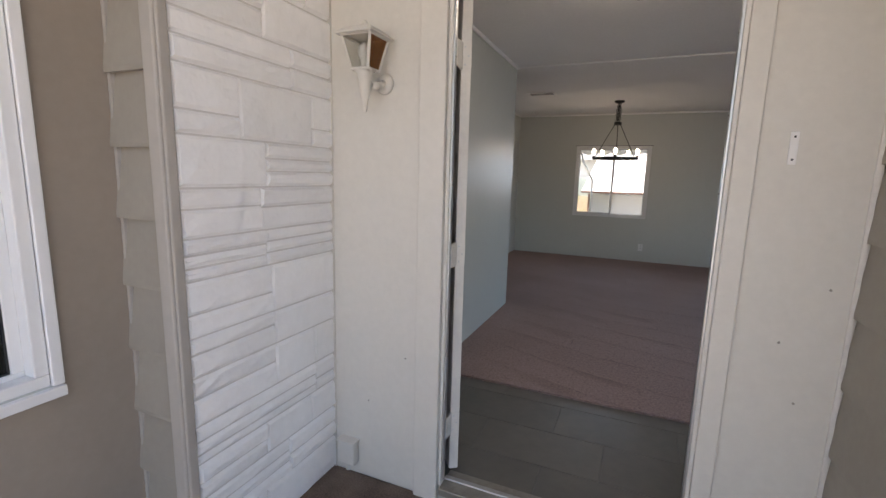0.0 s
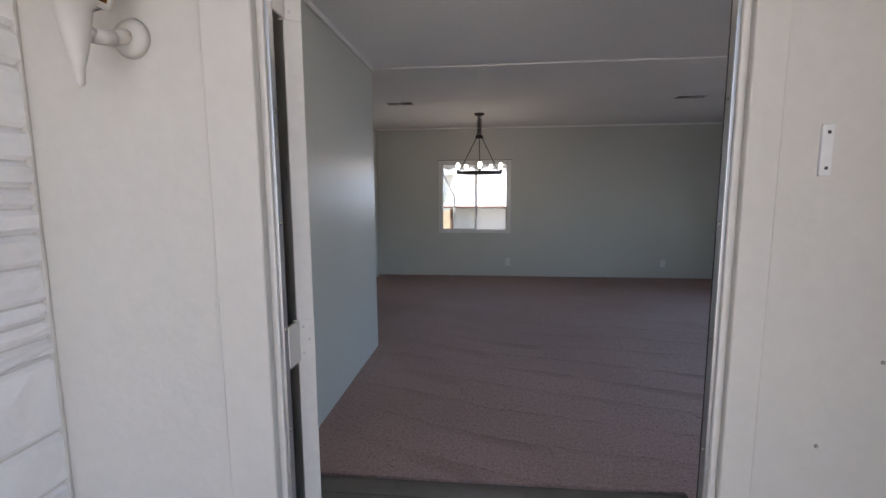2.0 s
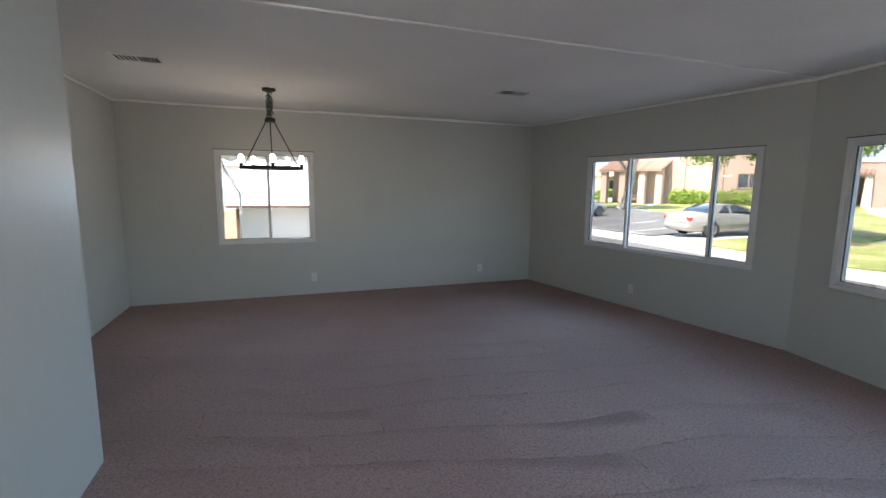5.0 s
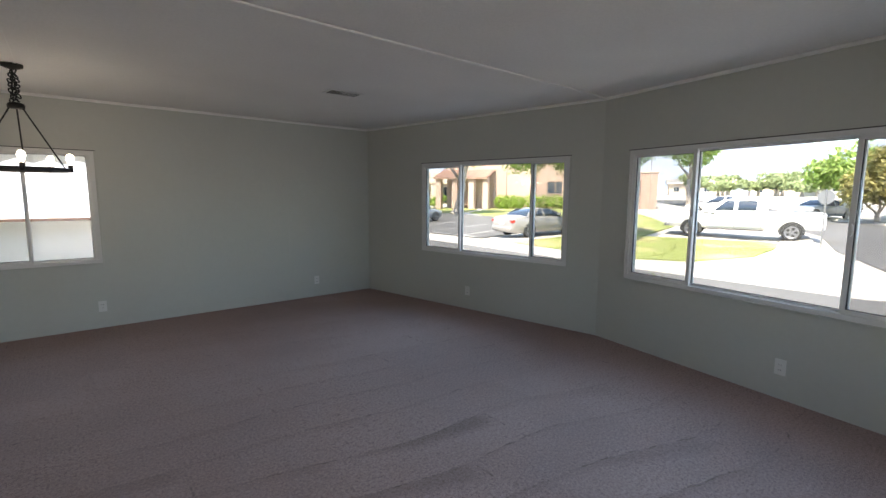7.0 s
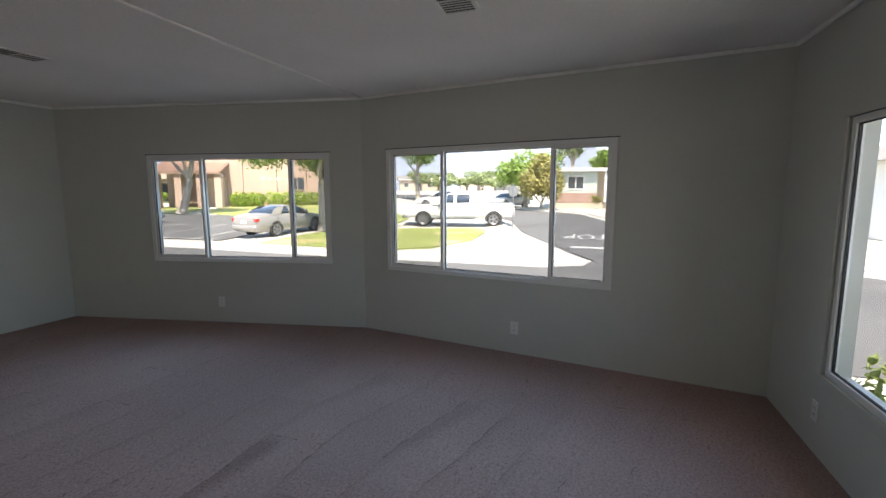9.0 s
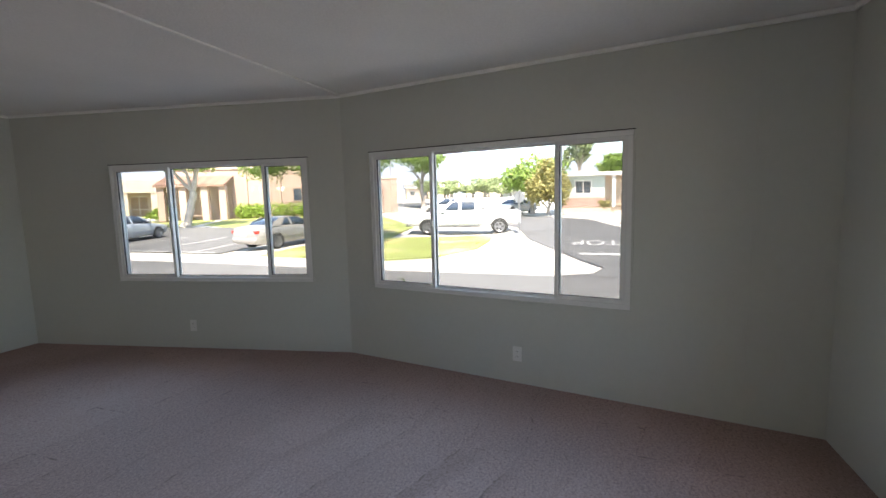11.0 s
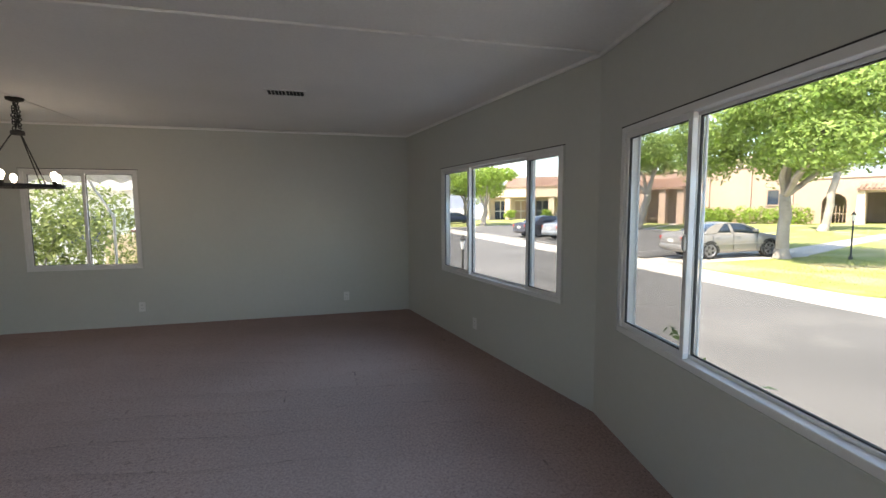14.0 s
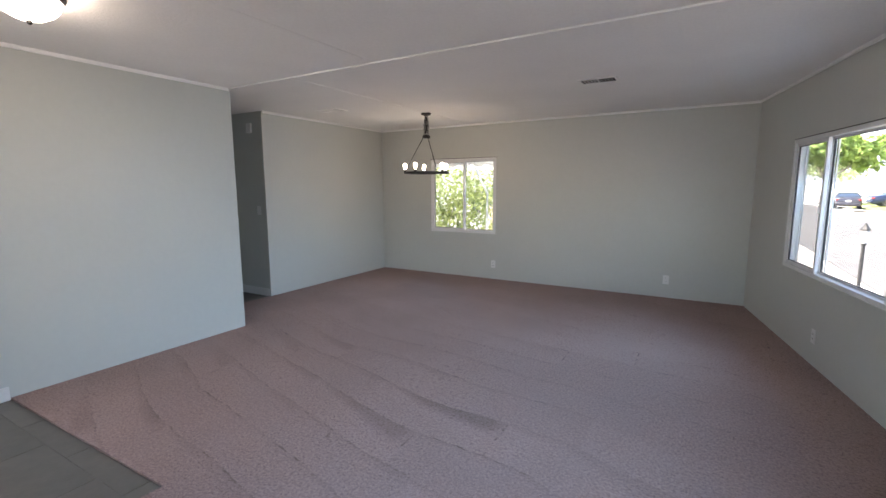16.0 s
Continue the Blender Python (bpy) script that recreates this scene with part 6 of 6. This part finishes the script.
hd = line_frame(cl_a, cl_b)
for s0, s1, sd in ((5.9, 8.6, 61), (8.9, 13.6, 62)):
    p0, p1 = hd @ Vector((s0, -1.5, 0)), hd @ Vector((s1, -1.5, 0))
    hedge((p0.x, p0.y), (p1.x, p1.y), 1.25, 0.9, 2600, "clipped bright green hedge along the clubhouse wall", sd)

# long low building across the parking
nb_a, nb_b = (25.0, 61.5), (45.0, 47.5)
nb = thing("community_building", "pale stucco building with columns and clay eaves", "building", line_frame(nb_a, nb_b, ground_z(34, 50) - 0.2))
NL = math.dist(nb_a, nb_b)
part("wall", boxes(((0, 0, 0), (NL, 6, 4.3))), STUCCO_PINK, nb)
part("parapet", boxes(((-0.1, -2.3, 3.0), (NL + 0.1, 0.2, 4.5)), bevel=0.03), STUCCO_PINK, nb)
for k in range(9):
    x = 0.6 + k * (NL - 1.2) / 8
    part("column", boxes(((x - 0.38, -2.2, 0), (x + 0.38, -1.6, 3.0)), bevel=0.03), STUCCO_PINK, nb)
for k in range(8):
    x = 0.6 + (k + 0.5) * (NL - 1.2) / 8
    dr = part("glazed_door", boxes(((x - 0.8, -0.06, 0.0), (x + 0.8, -0.01, 2.6))), SHADEWALL if k % 2 else CARGLASS, nb, "brown framed glazed door")
    part("frame", boxes(((x - 0.05, -0.09, 0), (x + 0.05, -0.05, 2.6)), ((x - 0.85, -0.09, 2.55), (x + 0.85, -0.05, 2.68)), ((x - 0.8, -0.09, 1.1), (x + 0.8, -0.05, 1.2))), WHITEPAINT, dr)
tile_roof(nb, NL * 0.12, NL * 0.45, -2.4, 4.4, 2.0, 5.9)
for k, (sx, sy) in enumerate(((26.5, 56.5), (30.5, 54.0), (33.4, 51.5), (38.5, 47.6), (29.8, 38.2))):
    shrub(sx, sy, ground_z(sx, sy), lobes_for(80 + k, 0, 0, 0.75, 0.9, 0.7, 5), 500, 0.14, LEAF_Y, "yellow-green garden shrub before the stucco building", 80 + k, group="garden shrubs")


def bungalow(x, y, heading, w, d, h, wall_mat, label, base=None, dz=0.0):
    t = thing("house", label, "house", pose(x, y, ground_z(x, y) - 0.1 + dz, 0, 0, heading), "neighbouring houses")
    part("wall", boxes(((-w / 2, -d / 2, 0), (w / 2, d / 2, h))), wall_mat, t)
    if base:
        part("base_course", boxes(((-w / 2 - 0.04, -d / 2 - 0.05, 0), (w / 2 * 0.25, -d / 2 - 0.002, 0.75))), base, t)
    rb = bmesh.new()
    e = 0.6
    pts = [(-w / 2 - e, -d / 2 - e, h), (w / 2 + e, -d / 2 - e, h), (w / 2 + e, d / 2 + e, h), (-w / 2 - e, d / 2 + e, h), (-w / 2 - e, 0, h + d * 0.13), (w / 2 + e, 0, h + d * 0.13)]
    vs = [rb.verts.new(p) for p in pts]
    for f in ((0, 1, 5, 4), (2, 3, 4, 5), (1, 2, 5), (3, 0, 4), (3, 2, 1, 0)):
        rb.faces.new([vs[i] for i in f])
    part("roof", rb, ROOFGREY, t)
    part("fascia", boxes(((-w / 2 - e, -d / 2 - e - 0.04, h - 0.16), (w / 2 + e, -d / 2 - e, h + 0.06))), WHITEPAINT, t)
    for k in range(max(2, int(w / 3))):
        xx = -w / 2 + (k + 0.5) * w / max(2, int(w / 3))
        win = part("window", boxes(((xx - 0.55, -d / 2 - 0.03, 1.0), (xx + 0.55, -d / 2 - 0.005, 2.0))), CARGLASS, t)
        part("frame", boxes(((xx - 0.62, -d / 2 - 0.05, 0.93), (xx + 0.62, -d / 2 - 0.01, 1.0)), ((xx - 0.62, -d / 2 - 0.05, 2.0), (xx + 0.62, -d / 2 - 0.01, 2.07)), ((xx - 0.62, -d / 2 - 0.05, 1.0), (xx - 0.55, -d / 2 - 0.01, 2.0)), ((xx + 0.55, -d / 2 - 0.05, 1.0), (xx + 0.62, -d / 2 - 0.01, 2.0)), ((xx - 0.03, -d / 2 - 0.05, 1.0), (xx + 0.03, -d / 2 - 0.01, 2.0))), WHITEPAINT, win)
    return t


# pale house over the side street, with a flat porch roof on square posts
ph = thing("house", "pale flat-roofed house with a brick base and porch posts", "house", pose(43.0, 1.2, 0.35, 0, 0, -84))
part("plinth", boxes(((-3.62, -0.02, -0.75), (9.0, 6, -0.002))), STUCCO_PINK, ph)
part("wall", boxes(((-3.6, 0, 0), (0.2, 6, 2.75))), MINT, ph)
part("wall", boxes(((0.2, 1.6, 0), (9.0, 6, 2.75))), STUCCO_PINK, ph)
part("base_course", boxes(((-3.64, -0.06, 0), (0.24, -0.003, 0.85))), BRICKRED, ph, "red brick base")
part("roof", boxes(((-4.0, -0.6, 2.75), (9.4, 6.4, 3.05)), bevel=0.03), WHITEPAINT, ph)
for x in (0.9, 4.0, 7.0):
    part("porch_post", boxes(((x - 0.14, -0.35, 0), (x + 0.14, -0.07, 2.75)), bevel=0.02), WHITEPAINT, ph)
pw = part("window", boxes(((-2.3, -0.03, 1.25), (-1.0, -0.005, 2.3))), CARGLASS, ph)
part("frame", boxes(((-2.4, -0.06, 1.15), (-0.9, -0.01, 1.25)), ((-2.4, -0.06, 2.3), (-0.9, -0.01, 2.4)), ((-2.4, -0.06, 1.25), (-2.3, -0.01, 2.3)), ((-1.0, -0.06, 1.25), (-0.9, -0.01, 2.3)), ((-1.69, -0.06, 1.25), (-1.61, -0.01, 2.3))), WHITEPAINT, pw)
part("porch_rail", boxes(((1.1, -0.25, 0.75), (3.8, -0.18, 0.85)), ((1.1, -0.25, 0.1), (3.8, -0.18, 0.6))), SHADEWALL, ph)
for k, (sx, sy) in enumerate(((42.0, 1.0), (41.6, -1.6), (42.0, -4.0))):
    shrub(sx, sy, ground_z(sx, sy) + 0.3, lobes_for(90 + k, 0, 0, 0.5, 0.6, 0.45, 5), 350, 0.1, LEAF_O if k == 0 else LEAF_Y, "low garden shrub before the pale house", 90 + k, group="garden shrubs")
bungalow(128, 31, -70, 14, 8, 3.0, STUCCO_PINK, "distant white house with a grey gable roof")
bungalow(112, 44, -64, 12, 8, 3.0, STUCCO_PINK, "distant beige house with a grey gable roof")
bungalow(106, 17, -78, 12, 8, 3.0, WHITEPAINT, "distant white house up the side street")
bungalow(134, 52, -60, 14, 8, 3.0, WHITEPAINT, "distant white house beyond the trees")
bungalow(14, -22, 0, 16, 8, 3.0, MINT, "pale mint house across the drive")
bungalow(28, -12, 10, 12, 8, 3.0, WHITEPAINT, "white house on the side street")
# low rise of hills on the skyline, the haze put in their blue colour
hb = bmesh.new()
prev = None
for k in range(61):
    a = radians(-25 + 130 * k / 60)
    r = 900
    hgt = 45 + 55 * noise.noise((k * 0.17, 3.1, 0)) + 22 * noise.noise((k * 0.6, 9.0, 0)) + (45 if k < 26 else 45 * max(0, 1 - (k - 26) / 16))
    cur = (hb.verts.new((r * math.cos(a), r * math.sin(a), -2)), hb.verts.new((r * 1.05 * math.cos(a), r * 1.05 * math.sin(a), max(10, hgt))), hb.verts.new((r * 1.3 * math.cos(a), r * 1.3 * math.sin(a), -2)))
    if prev:
        hb.faces.new((prev[0], cur[0], cur[1], prev[1]))
        hb.faces.new((prev[1], cur[1], cur[2], prev[2]))
    prev = cur
solid("backdrop_hills", hb, HILL, "hazy blue hills on the skyline", "hills", "structure")


# ---- street furniture ----
def yard_lamp(x, y, zt, label):
    z = ground_z(x, y)
    t = thing("yard_lamp", label, "street lamp", pose(x, y, z), "yard lamps")
    h = zt - z
    part("post", lathe([(0.06, 0), (0.06, 0.12), (0.028, 0.16), (0.024, h - 0.36), (0.038, h - 0.34), (0.038, h - 0.32)], 12), SLOT, t)
    part("glass", lathe([(0.035, h - 0.32), (0.062, h - 0.12), (0.04, h - 0.11)], 8), PLASTIC, t, "pale lantern glass")
    part("cap", lathe([(0.072, h - 0.12), (0.066, h - 0.10), (0.025, h - 0.04), (0.01, h)], 8), SLOT, t)
    return t


yard_lamp(5.48, 10.28, 0.85, "small black lamp post by the near pavement")
yard_lamp(19.9, 12.2, 1.25, "black lamp post on the lawn")
pole = solid("utility_pole", rod(bmesh.new(), (37.2, 19.0, 0), (37.2, 19.0, 6.0), 0.045), BARK, "dark slim pole by the clubhouse corner", "pole")
sign = thing("stop_sign", "back of a grey octagonal road sign on a post", "road sign", pose(21.6, 5.0, ground_z(21.6)))
part("post", rod(bmesh.new(), (0, 0, 0), (0, 0, 2.2), 0.028), RIM, sign)
part("plate", lathe([(0.27, 0), (0.27, 0.008)], 8, Matrix.Translation((0.03, 0, 1.9)) @ Matrix.Rotation(math.pi / 2, 4, "Y") @ Matrix.Rotation(math.pi / 8, 4, "Z")), RIM, sign)

# ---- north side: awning, downspout, shed, shrubs ----
aw = thing("carport_awning", "white scalloped metal awning over the north side", "awning", kind="")
corr = bmesh.new()
n = 140
prev = None
for i in range(n + 1):
    x = -4.6 + 8.6 * i / n
    dz = 0.030 * math.sin(2 * math.pi * (x / 0.30))
    cur = [corr.verts.new((x, 7.40, 2.34 + dz)), corr.verts.new((x, 9.05, 1.845 + dz))]
    if prev:
        corr.faces.new((prev[0], cur[0], cur[1], prev[1]))
    prev = cur
ret = bmesh.ops.extrude_face_region(corr, geom=corr.faces[:])
bmesh.ops.translate(corr, vec=(0, 0, 0.012), verts=[v for v in ret["geom"] if isinstance(v, bmesh.types.BMVert)])
part("sheet", corr, METALROOF, aw, "corrugated white metal sheet")
part("gutter", boxes(((-4.6, 9.055, 1.872), (4.0, 9.13, 1.900)), bevel=0.008), METALROOF, aw)
ds = bmesh.new()
rod(ds, (-0.82, 9.11, 1.873), (-0.80, 9.24, 1.70), 0.021, seg=8)
rod(ds, (-0.80, 9.24, 1.71), (-0.58, 9.24, 1.30), 0.021, seg=8)
rod(ds, (-0.58, 9.24, 1.31), (-0.60, 9.24, -0.70), 0.021, seg=8)
solid("downspout", ds, METALROOF, "white bent rain downspout at the awning edge", "downspout")
for x in (-4.4, 3.8):
    part("post", boxes(((x - 0.04, 9.04, -0.70), (x + 0.04, 9.12, 1.871)), bevel=0.006), METALROOF, aw)

shed = thing("shed", "white neighbouring shed with a pale roof and brown fascia", "shed", pose(0, 0, -0.7))
part("wall", boxes(((-0.78, 11.25, 0), (2.1, 14.6, 1.66))), WHITEPAINT, shed)
sr = bmesh.new()
vs = [sr.verts.new(p) for p in ((-0.98, 10.98, 1.73), (2.3, 10.98, 1.73), (2.3, 15.0, 2.75), (-0.98, 15.0, 2.75), (-0.98, 10.98, 1.69), (2.3, 10.98, 1.69), (2.3, 15.0, 2.70), (-0.98, 15.0, 2.70))]
for f in ((0, 1, 2, 3), (7, 6, 5, 4), (0, 4, 5, 1), (1, 5, 6, 2), (2, 6, 7, 3), (3, 7, 4, 0)):
    sr.faces.new([vs[i] for i in f])
part("roof", sr, METALROOF, shed, "white metal roof")
part("fascia", boxes(((-0.99, 10.95, 1.685), (2.31, 10.978, 1.735)), bevel=0.004), RUST, shed, "brown fascia strip")
part("corner_post", boxes(((-0.84, 11.18, 0), (-0.77, 11.25, 1.66)), bevel=0.006), RUST, shed, "brown corner post")
bungalow(-4.0, 24.0, 0, 14, 8, 3.1, WHITEPAINT, "white house behind the shed")
solid("side_fence", boxes(((-3.2, 15.2, -0.7), (-1.0, 15.26, 0.75)), bevel=0.01), FENCE, "tan board fence beside the shed", "fence")
solid("mint_wall", boxes(((-3.4, 16.0, -0.7), (-0.6, 16.2, 1.35)), bevel=0.01), MINT, "pale mint siding wall behind the tan fence", "wall")
shrub(-2.7, 9.9, -0.7, [(-1.2, 0.4, 1.2, 1.2, 0.8, 1.3), (0.1, 0.0, 1.1, 1.05, 0.6, 1.25), (1.05, 0.1, 0.9, 0.62, 0.55, 1.0), (-0.6, 0.3, 2.1, 1.1, 0.7, 0.9), (0.45, 0.2, 2.0, 0.85, 0.6, 0.85), (1.15, 0.2, 1.7, 0.55, 0.5, 0.7), (-2.2, 0.6, 1.5, 1.1, 0.9, 1.5)], 7500, 0.055, LEAF_N, "dense sunlit green shrub beyond the north window", 71)
shrub(-2.9, 13.2, -0.7, [(0.1, 0, 1.2, 1.2, 0.7, 1.3), (0.75, 0, 1.5, 0.75, 0.6, 1.1), (-0.8, 0.2, 1.9, 1.2, 0.8, 1.0), (0.3, 0.2, 2.1, 0.8, 0.7, 0.7), (-2.0, 0.3, 1.4, 1.2, 0.8, 1.5)], 5000, 0.06, LEAF_N, "second sunlit green shrub behind the first", 74)
# plant under the picture window
shrub(2.75, -0.15, -0.7, [(0, 0, 1.10, 0.42, 0.16, 0.30), (0.35, 0.02, 0.95, 0.35, 0.16, 0.35), (-0.5, 0, 0.95, 0.35, 0.16, 0.35)], 700, 0.045, LEAF_N, "grey-green leafy bush under the picture window", 72)
shrub(4.72, 2.85, -0.7, [(0, 0, 0.92, 0.10, 0.16, 0.30), (0.05, 0.25, 0.7, 0.12, 0.16, 0.28)], 110, 0.028, LEAF_FAR, "grey-green leafy bush under the front window", 73)
shrub(4.60, 3.34, -0.7, [(0, 0, 1.25, 0.06, 0.14, 0.20), (0.04, -0.18, 1.05, 0.08, 0.14, 0.24)], 80, 0.026, LEAF_N, "small dark leafy bush at the front window end", 75)
solid("garden_fence", boxes(((1.0, -0.95, -0.7), (4.2, -0.90, 0.22)), bevel=0.01), WHITEPAINT, "low white garden fence before the picture window", "fence")
